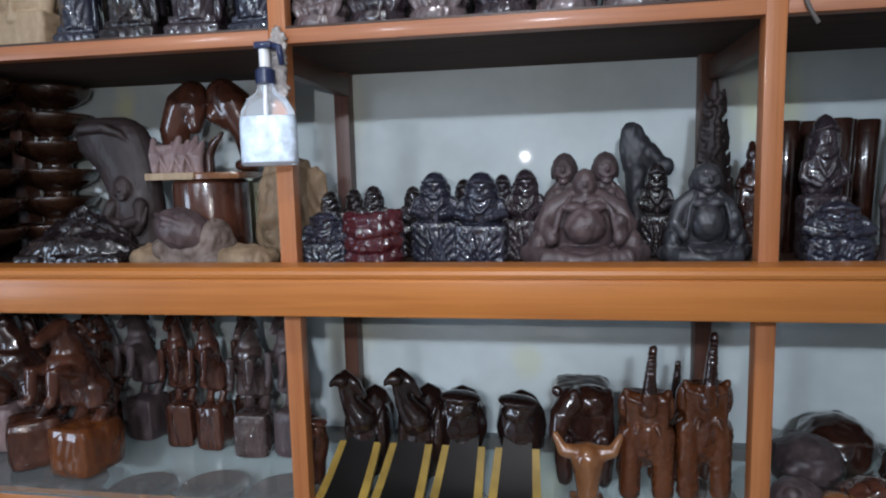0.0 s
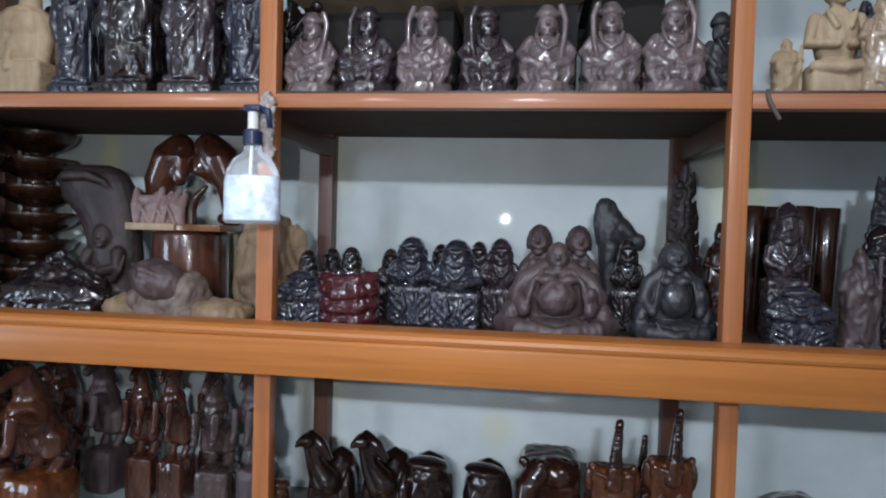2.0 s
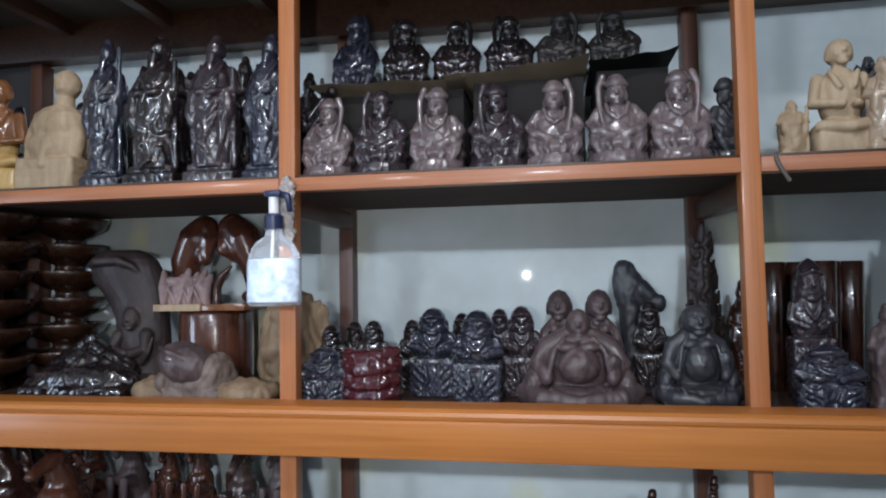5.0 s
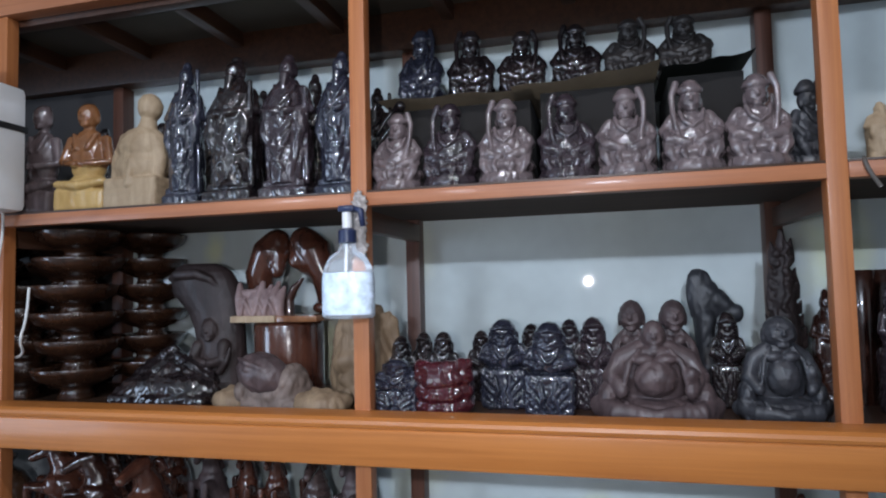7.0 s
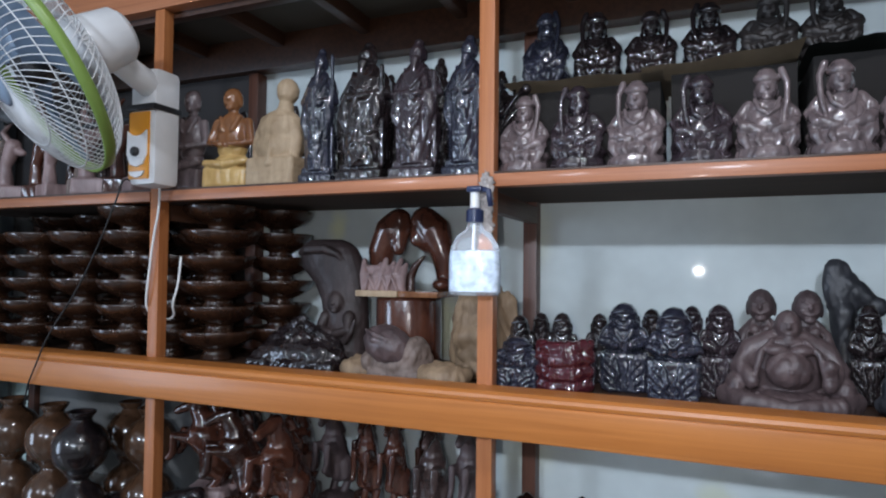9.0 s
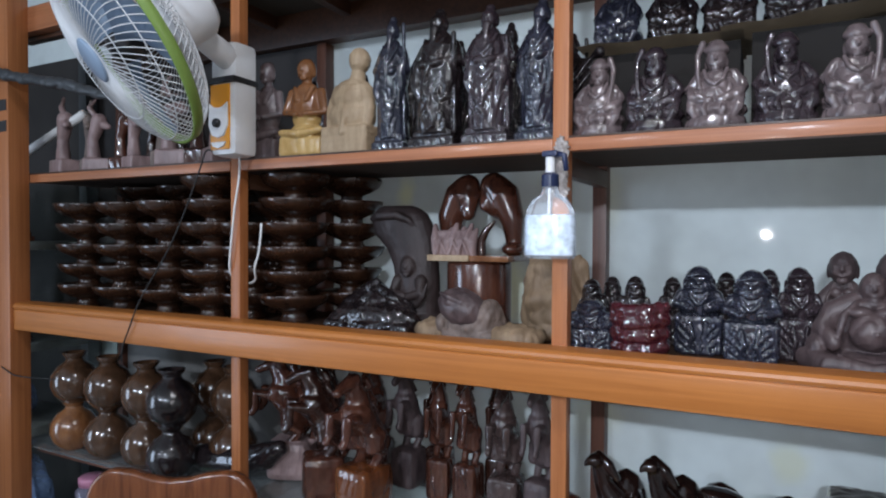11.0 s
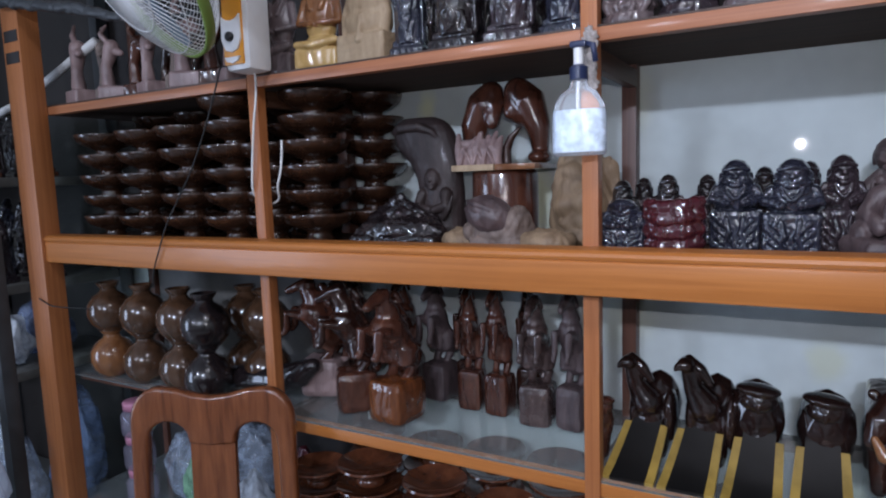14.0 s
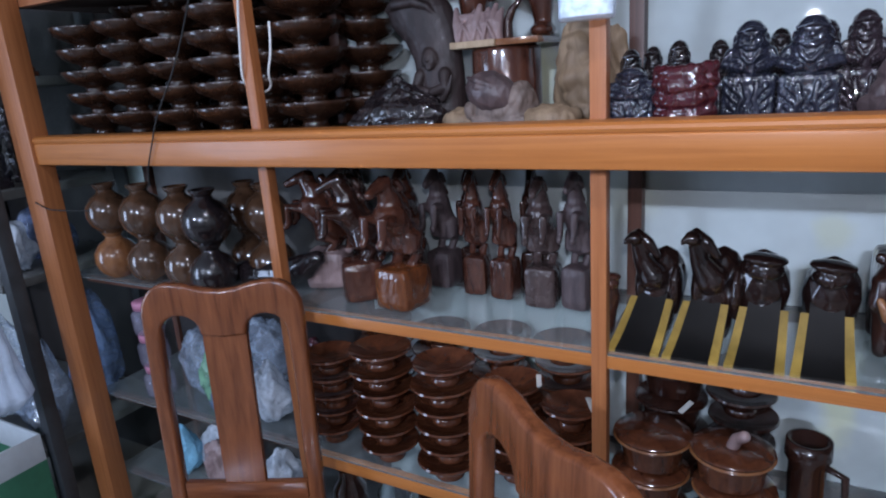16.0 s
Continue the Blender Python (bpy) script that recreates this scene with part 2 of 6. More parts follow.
M["navy_plastic"] = plain("navy_blue_pump_plastic", (0.02, 0.03, 0.08), 0.3, 0.1)
M["steel_strap"] = plain("dull_grey_strap", (0.1, 0.085, 0.075), 0.6, 0.3)
M["paper"] = plain("white_paper_tag", (0.7, 0.68, 0.64), 0.7, 0.08)
M["wire_white"] = plain("white_cable", (0.75, 0.75, 0.74), 0.45, 0.06)
M["wire_black"] = plain("black_cable", (0.012, 0.012, 0.012), 0.5, 0.1)
M["tape"] = plain("crumpled_clear_tape", (0.42, 0.38, 0.36), 0.22, 0.4, 0, 120, 0.004)
M["card"] = plain("brown_cardboard", (0.36, 0.31, 0.24), 0.8, 0.15)
M["dark_card"] = plain("dark_green_card", (0.014, 0.02, 0.015), 0.7, 0.2)
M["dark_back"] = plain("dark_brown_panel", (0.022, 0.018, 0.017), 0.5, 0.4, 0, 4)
M["dark_box"] = plain("shade_black_carton", (0.012, 0.010, 0.009), 0.95, 0.2)

# ---- shape helpers ----


def part(name, bm, material, parent, label=""):
    """One mesh under a thing or a part; its coordinates are those of the world."""
    me = bpy.data.meshes.new(name)
    bm.to_mesh(me)
    bm.free()
    for mat in material if isinstance(material, (list, tuple)) else [material]:
        me.materials.append(mat)
    ob = new(name, me)
    if parent:
        ob.parent = parent
        ob.matrix_parent_inverse = Matrix.Identity(4) if parent.parent else parent.matrix_basis.inverted()
    if label:
        ob["label"] = label
    return ob


def holder(name, place, label, category, group=""):
    e = new(name)
    e.empty_display_size = 0.05
    e.matrix_basis = Matrix.Translation(place)
    return tagged(e, label, category, group)


def smooth(bm, angle=40):
    lim = radians(angle)
    for f in bm.faces:
        f.smooth = True
    for e in bm.edges:
        if len(e.link_faces) == 2 and e.calc_face_angle(0) > lim:
            e.smooth = False
    return bm


def add_box(bm, lo, hi, bevel=0.0, turn=None):
    r = bmesh.ops.create_cube(bm, size=1)
    vs = r["verts"]
    c = [(a + b) / 2 for a, b in zip(lo, hi)]
    s = [b - a for a, b in zip(lo, hi)]
    m = Matrix.Translation(c) @ (turn or Matrix.Identity(4)) @ Matrix.Diagonal((*s, 1))
    bmesh.ops.transform(bm, matrix=m, verts=vs)
    if bevel:
        es = list({e for v in vs for e in v.link_edges})
        bmesh.ops.bevel(bm, geom=es, offset=bevel, segments=2, affect="EDGES", profile=0.6)
    return bm


def box(lo, hi, bevel=0.002):
    return smooth(add_box(bmesh.new(), lo, hi, bevel), 35)


def tube(bm, pts, radii, sides=8, cap=True):
    pts = [Vector(p) for p in pts]
    if not isinstance(radii, (list, tuple)):
        radii = [radii] * len(pts)
    rings = []
    ref = None
    for i, p in enumerate(pts):
        d = (pts[min(i + 1, len(pts) - 1)] - pts[max(i - 1, 0)]).normalized()
        if ref is None:
            ref = Vector((0, 0, 1)) if abs(d.z) < 0.9 else Vector((1, 0, 0))
        a = d.cross(ref).normalized()
        b = a.cross(d).normalized()
        ref = b
        rings.append([bm.verts.new(p + radii[i] * (math.cos(k * math.tau / sides) * a + math.sin(k * math.tau / sides) * b)) for k in range(sides)])
    for r0, r1 in zip(rings, rings[1:]):
        for k in range(sides):
            bm.faces.new((r0[k], r0[(k + 1) % sides], r1[(k + 1) % sides], r1[k]))
    if cap:
        bm.faces.new(rings[0][::-1])
        bm.faces.new(rings[-1])
    return bm


def lathe(bm, profile, centre=(0, 0, 0), sides=32, axis=None):
    """Turns a profile of (radius, height) round the z axis."""
    m = axis or Matrix.Translation(centre)
    rings = []
    for r, z in profile:
        if r < 1e-5:
            rings.append([bm.verts.new(m @ Vector((0, 0, z)))])
        else:
            rings.append([bm.verts.new(m @ Vector((r * math.cos(k * math.tau / sides), r * math.sin(k * math.tau / sides), z))) for k in range(sides)])
    for r0, r1 in zip(rings, rings[1:]):
        for k in range(sides):
            a, b, c, d = r0[k % len(r0)], r0[(k + 1) % len(r0)], r1[(k + 1) % len(r1)], r1[k % len(r1)]
            q = list(dict.fromkeys((a, b, c, d)))
            if len(q) > 2:
                bm.faces.new(q)
    return bm


def plate_from(outline, thick, bevel=0.004):
    """A board cut to an outline of (x, z), centred on y = 0."""
    bm = bmesh.new()
    vs = [bm.verts.new((x, -thick / 2, z)) for x, z in outline]
    f = bm.faces.new(vs)
    r = bmesh.ops.extrude_face_region(bm, geom=[f])
    bmesh.ops.translate(bm, vec=(0, thick, 0), verts=[g for g in r["geom"] if isinstance(g, bmesh.types.BMVert)])
    bmesh.ops.recalc_face_normals(bm, faces=bm.faces[:])
    rim = [e for e in bm.edges if len(e.link_faces) == 2 and any(len(q.verts) > 4 for q in e.link_faces)]
    if bevel:
        bmesh.ops.bevel(bm, geom=rim, offset=bevel, segments=3, affect="EDGES", profile=0.5)
    big = [q for q in bm.faces if len(q.verts) > 4]
    bmesh.ops.triangulate(bm, faces=big)
    return smooth(bm, 50)


def ball(bm, c, r, turn=None):
    s = bmesh.ops.create_icosphere(bm, subdivisions=2, radius=1)
    r = r if isinstance(r, (tuple, list)) else (r, r, r)
    m = Matrix.Translation(c) @ (turn or Matrix.Identity(4)) @ Matrix.Diagonal((*r, 1))
    bmesh.ops.transform(bm, matrix=m, verts=s["verts"])
    return bm


def limb(bm, pts, radii):
    """A chain of swelling lengths with round ends."""
    tube(bm, pts, radii, 14)
    ball(bm, pts[0], radii[0])
    ball(bm, pts[-1], radii[-1])
    return bm


def sculpt(name, bm, voxel=0.004, folds=0.0, grain=30.0, upright=0.4, smoothing=2, fade=2.0):
    """Melts the lumps of a rough figure into one carved skin."""
    me = bpy.data.meshes.new("rough")
    bm.to_mesh(me)
    bm.free()
    ob = new("rough", me)
    md = ob.modifiers.new("skin", "REMESH")
    md.mode, md.voxel_size = "VOXEL", voxel
    dg = bpy.context.evaluated_depsgraph_get()
    out = bpy.data.meshes.new_from_object(ob.evaluated_get(dg))
    bpy.data.objects.remove(ob)
    out.name = name
    b2 = bmesh.new()
    b2.from_mesh(out)
    for _ in range(smoothing):
        bmesh.ops.smooth_vert(b2, verts=b2.verts[:], factor=0.5, use_axis_x=True, use_axis_y=True, use_axis_z=True)
    b2.normal_update()
    for v in b2.verts:
        v.co += v.normal * voxel * 0.55
    if folds:
        b2.normal_update()
        high = max(v.co.z for v in b2.verts)
        for v in b2.verts:
            w = min(1.0, max(0.12, (fade - v.co.z / high) * 8))
            q = Vector((v.co.x * grain, v.co.y * grain, v.co.z * grain * upright))
            v.co += v.normal * folds * w * (abs(noise.noise(q)) * 2 - 0.6)
    for f in b2.faces:
        f.smooth = True
    b2.to_mesh(out)
    b2.free()
    return out


def stand(name, mesh, mat, place, label, category, group="", turn=0.0, size=1.0):
    """A carved thing of one mesh, standing at a place."""
    me = mesh
    ob = new(name, me)
    if not me.materials:
        me.materials.append(mat)
    if ob.material_slots[0].material != mat:
        ob.material_slots[0].link = "OBJECT"
        ob.material_slots[0].material = mat
    s = list(size) if isinstance(size, (tuple, list)) else [size, size, size]
    if abs(place[2] - ROW2) < 1e-6:
        tall = max(v.co.z for v in me.vertices) * s[2]
        s[2] *= (tall + SUNK) / tall
    ob.matrix_basis = Matrix.Translation(place) @ Matrix.Rotation(radians(turn), 4, "Z") @ Matrix.Diagonal((*s, 1))
    return tagged(ob, label, category, group)

# ---- the room ----


def setting(name, bm, mat, label, category):
    return tagged(part(name, bm, mat, None), label, category, kind="structure")


WALL_Y = 1.425
setting("floor", box((-4.0, -3.7, FLOOR - 0.1), (3.2, WALL_Y + 0.15, FLOOR), 0), M["floor"], "grey tiled shop floor", "floor")
setting("ceiling", box((-4.0, -3.7, CEIL), (3.2, WALL_Y + 0.15, CEIL + 0.1), 0), M["ceiling"], "white painted ceiling", "ceiling")
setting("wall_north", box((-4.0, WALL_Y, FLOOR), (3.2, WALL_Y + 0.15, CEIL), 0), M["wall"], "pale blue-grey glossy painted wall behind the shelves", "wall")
setting("wall_south", box((-4.0, -3.85, FLOOR), (3.2, -3.7, CEIL), 0), M["room_wall"], "cream painted wall", "wall")
setting("wall_east", box((3.2, -3.85, FLOOR), (3.35, WALL_Y + 0.15, CEIL), 0), M["room_wall"], "cream painted wall", "wall")
setting("wall_west", box((-4.15, -3.85, FLOOR), (-4.0, WALL_Y + 0.15, CEIL), 0), M["room_wall"], "cream painted wall", "wall")

# ---- the display shelves ----
PY = 1.022          # front of the posts
ROW1, ROW2, ROW3, ROW4, ROW5 = 1.600, 1.172, 0.722, 0.285, -0.03
SUNK = 0.021        # the middle board lies this much below the beam's top
POSTS = (-1.287, -0.434, 0.366, 1.17)   # left edges
PW = 0.031
LEFT, RIGHT = -2.245, 1.6

shelf = holder("display_shelf", (-0.4, 1.2, FLOOR), "orange-brown varnished wooden display shelving full of carvings", "shelf unit")
for x in POSTS:
    part("post", box((x, PY, FLOOR), (x + PW, PY + 0.03, 2.0455), 0.002), M["frame_v"], shelf)
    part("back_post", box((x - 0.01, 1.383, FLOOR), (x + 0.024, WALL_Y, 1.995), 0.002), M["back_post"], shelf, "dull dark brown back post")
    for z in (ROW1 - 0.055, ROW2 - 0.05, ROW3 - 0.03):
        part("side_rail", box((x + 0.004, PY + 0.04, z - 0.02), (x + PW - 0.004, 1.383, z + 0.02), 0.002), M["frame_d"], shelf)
# the wide flat end post
part("end_post", box((LEFT, 0.955, FLOOR), (-2.153, 1.018, 2.165), 0.003), M["frame_v"], shelf)
for z in (1.79, 1.725):
    part("tape_mark", box((LEFT + 0.012, 0.9535, z), (-2.161, 0.956, z + 0.034), 0), M["dark_back"], shelf, "dark worn tape mark")
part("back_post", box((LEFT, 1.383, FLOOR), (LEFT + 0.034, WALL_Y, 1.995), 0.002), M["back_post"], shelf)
# top shelf
edges = [LEFT + 0.08] + [p for p in POSTS] + [RIGHT]
for a, b in zip(edges, edges[1:]):
    a2 = a + (PW if a in POSTS else 0)
    part("shelf_edge", box((a2, PY - 0.002, ROW1 - 0.03), (b, PY + 0.026, ROW1 - 0.005), 0.002), M["edge_h"], shelf)
    part("board_lip", box((a2, PY + 0.001, ROW1 - 0.0048), (b, PY + 0.0258, ROW1 - 0.0002), 0.001), M["board"], shelf, "dark edge of the board on the rail")
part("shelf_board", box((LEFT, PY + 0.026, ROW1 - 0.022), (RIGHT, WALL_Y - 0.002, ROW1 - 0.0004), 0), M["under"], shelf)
# the deep moulded beam at the middle: a rounded nosing over a flat face
prof = [(PY + 0.004, 1.192), (0.985, 1.192), (0.972, 1.190), (0.9655, 1.185), (0.9635, 1.179), (0.9655, 1.1735), (0.969, 1.171), (0.9665, 1.168), (0.966, 1.164), (0.966, 1.112), (0.968, 1.107), (0.973, 1.105), (PY + 0.004, 1.105)]
bm = bmesh.new()
rows = [[bm.verts.new((x, y, z)) for y, z in prof] for x in (LEFT + 0.045, RIGHT)]
for k in range(len(prof)):
    bm.faces.new((rows[0][k], rows[0][(k + 1) % len(prof)], rows[1][(k + 1) % len(prof)], rows[1][k]))
bm.faces.new(rows[0][::-1])
bm.faces.new(rows[1])
bmesh.ops.recalc_face_normals(bm, faces=bm.faces[:])
part("moulded_beam", smooth(bm, 28), M["frame_h"], shelf, "deep orange-brown beam with a rounded nosing")
part("shelf_board", box((LEFT, PY + 0.005, ROW2 - 0.022), (RIGHT, WALL_Y - 0.002, ROW2), 0), M["board"], shelf)
# lower shelves: a wooden edge with a sheet of glass on it
for z, th in ((ROW3, 0.034), (ROW4, 0.04), (ROW5, 0.04)):
    for a, b in zip(edges, edges[1:]):
        a2 = a + (PW if a in POSTS else 0)
        if a == edges[0]:
            # the end bay has only a thin brown rail under its glass
            part("shelf_edge", box((a2, PY + 0.02, z - 0.022), (b, PY + 0.04, z - 0.006), 0.002), M["back_post"], shelf, "thin brown rail")
        else:
            part("shelf_edge", box((a2, PY + 0.004, z - th), (b, PY + 0.03, z - 0.006), 0.002), M["frame_h"], shelf)
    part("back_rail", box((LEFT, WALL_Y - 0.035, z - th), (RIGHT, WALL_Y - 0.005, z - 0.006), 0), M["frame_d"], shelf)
    g = part("glass_shelf", box((LEFT + 0.02, PY + 0.005, z - 0.0055), (RIGHT, WALL_Y - 0.006, z), 0), M["glass"], shelf, "clear reflecting glass shelf")
    g.visible_shadow = False
# top: front beam, ceiling panel and joists
part("top_beam", box((LEFT, PY - 0.006, 2.046), (RIGHT, PY + 0.03, 2.125), 0.003), M["edge_h"], shelf)
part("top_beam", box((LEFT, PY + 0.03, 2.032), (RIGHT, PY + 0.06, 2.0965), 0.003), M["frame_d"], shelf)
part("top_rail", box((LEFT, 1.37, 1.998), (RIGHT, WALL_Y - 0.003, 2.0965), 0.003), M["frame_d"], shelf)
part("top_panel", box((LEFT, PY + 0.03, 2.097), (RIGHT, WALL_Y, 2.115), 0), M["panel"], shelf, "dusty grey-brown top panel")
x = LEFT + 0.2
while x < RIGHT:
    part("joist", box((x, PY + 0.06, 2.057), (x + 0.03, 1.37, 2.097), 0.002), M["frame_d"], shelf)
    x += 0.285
g = part("end_glass", box((LEFT + 0.002, 1.062, FLOOR), (LEFT + 0.008, 1.382, 1.57), 0), M["end_glass"], shelf, "clear glass end panel")
g.visible_shadow = False

# ---- chairs ----


def dining_chair():
    """A chair at the origin that faces -y, its back along x."""
    c = holder("dining_chair", (0, 0, 0), "red-brown varnished wooden dining chair with a shaped crest rail", "chair", "dining chairs")
    top = 1.085

    def arc(cx, cz, rx, rz, a0, a1, n):
        return [(cx + rx * math.cos(radians(a0 + (a1 - a0) * i / n)), cz + rz * math.sin(radians(a0 + (a1 - a0) * i / n))) for i in range(n + 1)]

    frame_line = [(-0.212, 0.0), (-0.214, top - 0.3), (-0.213, top - 0.17)] + arc(-0.137, top - 0.09, 0.076, 0.088, 175, 80, 7)
    frame_line += [(-0.085, top - 0.008), (-0.045, top - 0.02), (0, top - 0.025), (0.045, top - 0.02), (0.085, top - 0.008)]
    frame_line += arc(0.137, top - 0.09, 0.076, 0.088, 100, 5, 7) + [(0.213, top - 0.17), (0.214, top - 0.3), (0.212, 0.0), (0.172, 0.0), (0.172, top - 0.3)]
    frame_line += [(0.169, top - 0.17)] + arc(0.114, top - 0.135, 0.053, 0.045, 0, 180, 9) + [(0.058, top - 0.145)]
    frame_line += [(0, top - 0.15), (-0.058, top - 0.145)] + arc(-0.114, top - 0.135, 0.053, 0.045, 0, 180, 9) + [(-0.169, top - 0.17), (-0.172, top - 0.3), (-0.172, 0.0)]
    part("back_frame", plate_from(frame_line, 0.034, 0.009), M["chair"], c)
    part("splat", plate_from([(-0.056, 0.515), (0.056, 0.515), (0.058, top - 0.143), (-0.058, top - 0.143)], 0.016, 0.003), M["chair"], c)
    for s in (-1, 1):
        leg = bmesh.new()
        add_box(leg, (s * 0.19 - 0.019, -0.42, 0), (s * 0.19 + 0.019, -0.382, 0.43), 0.004)
        part("leg", smooth(leg), M["chair"], c)
        part("side_stretcher", box((s * 0.19 - 0.01, -0.385, 0.16), (s * 0.19 + 0.01, -0.012, 0.19), 0.003), M["chair"], c)
    part("seat", box((-0.22, -0.44, 0.43), (0.22, 0.012, 0.458), 0.008), M["chair_x"], c)
    part("seat_rail", box((-0.18, -0.41, 0.375), (0.18, -0.39, 0.43), 0.003), M["chair_x"], c)
    part("lower_back_rail", box((-0.17, -0.012, 0.47), (0.17, 0.012, 0.52), 0.004), M["chair_x"], c)
    return c


first_chair = dining_chair()
first_chair.matrix_basis = pose(-1.325, 0.84, FLOOR, -3, 0, 24)
copy_thing(first_chair, pose(-0.40, 0.525, FLOOR, -3, 0, -37))

# added sheets colour the end bay's back as shade, paler behind the gourds
# dark sheets hide the pale wall so the bay's depth looks shaded
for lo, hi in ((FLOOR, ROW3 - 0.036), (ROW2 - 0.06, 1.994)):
    part("back_panel", box((LEFT - 0.17, 1.395, lo), (-1.30, 1.42, hi), 0), M["dark_back"], shelf, "added dark brown panel standing in for shade behind the end bay")

# grey stands in for the pale wall shaded by the beam
part("back_panel", box((LEFT + 0.04, 1.4, ROW3 - 0.035), (-1.30, 1.42, ROW2 - 0.061), 0), M["shaded_wall_panel"], shelf, "grey panel standing in for the beam-shaded pale wall")

# ---- carved figures: rough lumps melted into one skin; each faces -y, stands on z = 0 ----


def features(bm, c, r):
    """Brows, nose, cheeks, lips and ears on a round head of half-widths r at c."""
    x, y, z = c
    a, b, h = r
    f = y - b
    for s in (-1, 1):
        limb(bm, [(x + s * 0.62 * a, y - 0.68 * b, z + 0.2 * h), (x + s * 0.36 * a, f + 0.08 * b, z + 0.3 * h), (x + s * 0.12 * a, f + 0.02 * b, z + 0.2 * h)], [0.03 * a, 0.05 * a, 0.03 * a])
        ball(bm, (x + s * 0.44 * a, f + 0.28 * b, z - 0.25 * h), (0.24 * a, 0.14 * b, 0.18 * h))
        ball(bm, (x + s * 0.94 * a, y + 0.05 * b, z - 0.2 * h), (0.13 * a, 0.2 * b, 0.46 * h))
    limb(bm, [(x, f + 0.02 * b, z + 0.15 * h), (x, f - 0.05 * b, z - 0.1 * h)], [0.07 * a, 0.13 * a])
    limb(bm, [(x - 0.4 * a, f + 0.18 * b, z - 0.4 * h), (x, f + 0.06 * b, z - 0.52 * h), (x + 0.4 * a, f + 0.18 * b, z - 0.4 * h)], [0.035 * a, 0.055 * a, 0.035 * a])
    ball(bm, (x, f + 0.3 * b, z - 0.78 * h), (0.4 * a, 0.28 * b, 0.2 * h))


def potbellied(w, h, hx=0.11):
    """A cross-legged, bare-bellied monk in an open robe."""
    bm = bmesh.new()
    ball(bm, (0, 0.02 * w, 0.1 * h), (0.43 * w, 0.28 * w, 0.13 * h))
    add_box(bm, (-0.4 * w, -0.18 * w, 0), (0.4 * w, 0.25 * w, 0.05 * h), 0.02 * w)
    for s in (-1, 1):
        limb(bm, [(s * 0.2 * w, 0.06 * w, 0.15 * h), (s * 0.43 * w, -0.05 * w, 0.115 * h), (s * 0.3 * w, -0.19 * w, 0.09 * h), (-s * 0.02 * w, -0.27 * w, 0.07 * h)], [0.1 * w, 0.075 * w, 0.075 * w, 0.045 * w])
        limb(bm, [(s * 0.1 * w, 0.03 * w, 0.67 * h), (s * 0.25 * w, 0.03 * w, 0.57 * h), (s * 0.32 * w, -0.02 * w, 0.4 * h), (s * 0.25 * w, -0.15 * w, 0.3 * h)], [0.085 * w, 0.085 * w, 0.08 * w, 0.05 * w])
        # sleeve falling over the knee, then the hem of the robe
        ball(bm, (s * 0.35 * w, -0.03 * w, 0.23 * h), (0.085 * w, 0.12 * w, 0.15 * h))
        ball(bm, (s * 0.085 * w, -0.1 * w, 0.61 * h), (0.085 * w, 0.065 * w, 0.05 * h))
        limb(bm, [(s * 0.11 * w, -0.08 * w, 0.7 * h), (s * 0.19 * w, -0.13 * w, 0.58 * h), (s * 0.215 * w, -0.16 * w, 0.44 * h), (s * 0.235 * w, -0.16 * w, 0.3 * h)], [0.014 * w, 0.02 * w, 0.02 * w, 0.012 * w])
        for k in range(3):
            limb(bm, [(s * (0.42 - 0.1 * k) * w, (-0.1 - 0.05 * k) * w, 0.2 * h), (s * (0.37 - 0.1 * k) * w, (-0.17 - 0.04 * k) * w, 0.12 * h), (s * (0.28 - 0.1 * k) * w, (-0.22 - 0.02 * k) * w, 0.04 * h)], [0.012 * w, 0.018 * w, 0.012 * w])
    ball(bm, (0, 0.05 * w, 0.4 * h), (0.28 * w, 0.18 * w, 0.33 * h))
    ball(bm, (0, -0.1 * w, 0.415 * h), (0.165 * w, 0.145 * w, 0.19 * h))
    ball(bm, (0, -0.243 * w, 0.42 * h), (0.016 * w, 0.01 * w, 0.015 * h))
    # the raised hand with its bead
    ball(bm, (0.255 * w, -0.15 * w, 0.47 * h), (0.055 * w, 0.05 * w, 0.075 * h))
    limb(bm, [(0.27 * w, -0.12 * w, 0.36 * h), (0.255 * w, -0.16 * w, 0.47 * h)], [0.05 * w, 0.035 * w])
    ball(bm, (0, 0.02 * w, 0.68 * h), (0.17 * w, 0.13 * w, 0.07 * h))
    c = (0, -0.02 * w, 0.845 * h)
    ball(bm, c, (hx * w, hx * w, 0.155 * h))
    features(bm, c, (hx * w, hx * w, 0.155 * h))
    return sculpt("potbellied", bm, max(0.0016, w * 0.0085), w * 0.008, 45, 0.6, 2, 0.66)


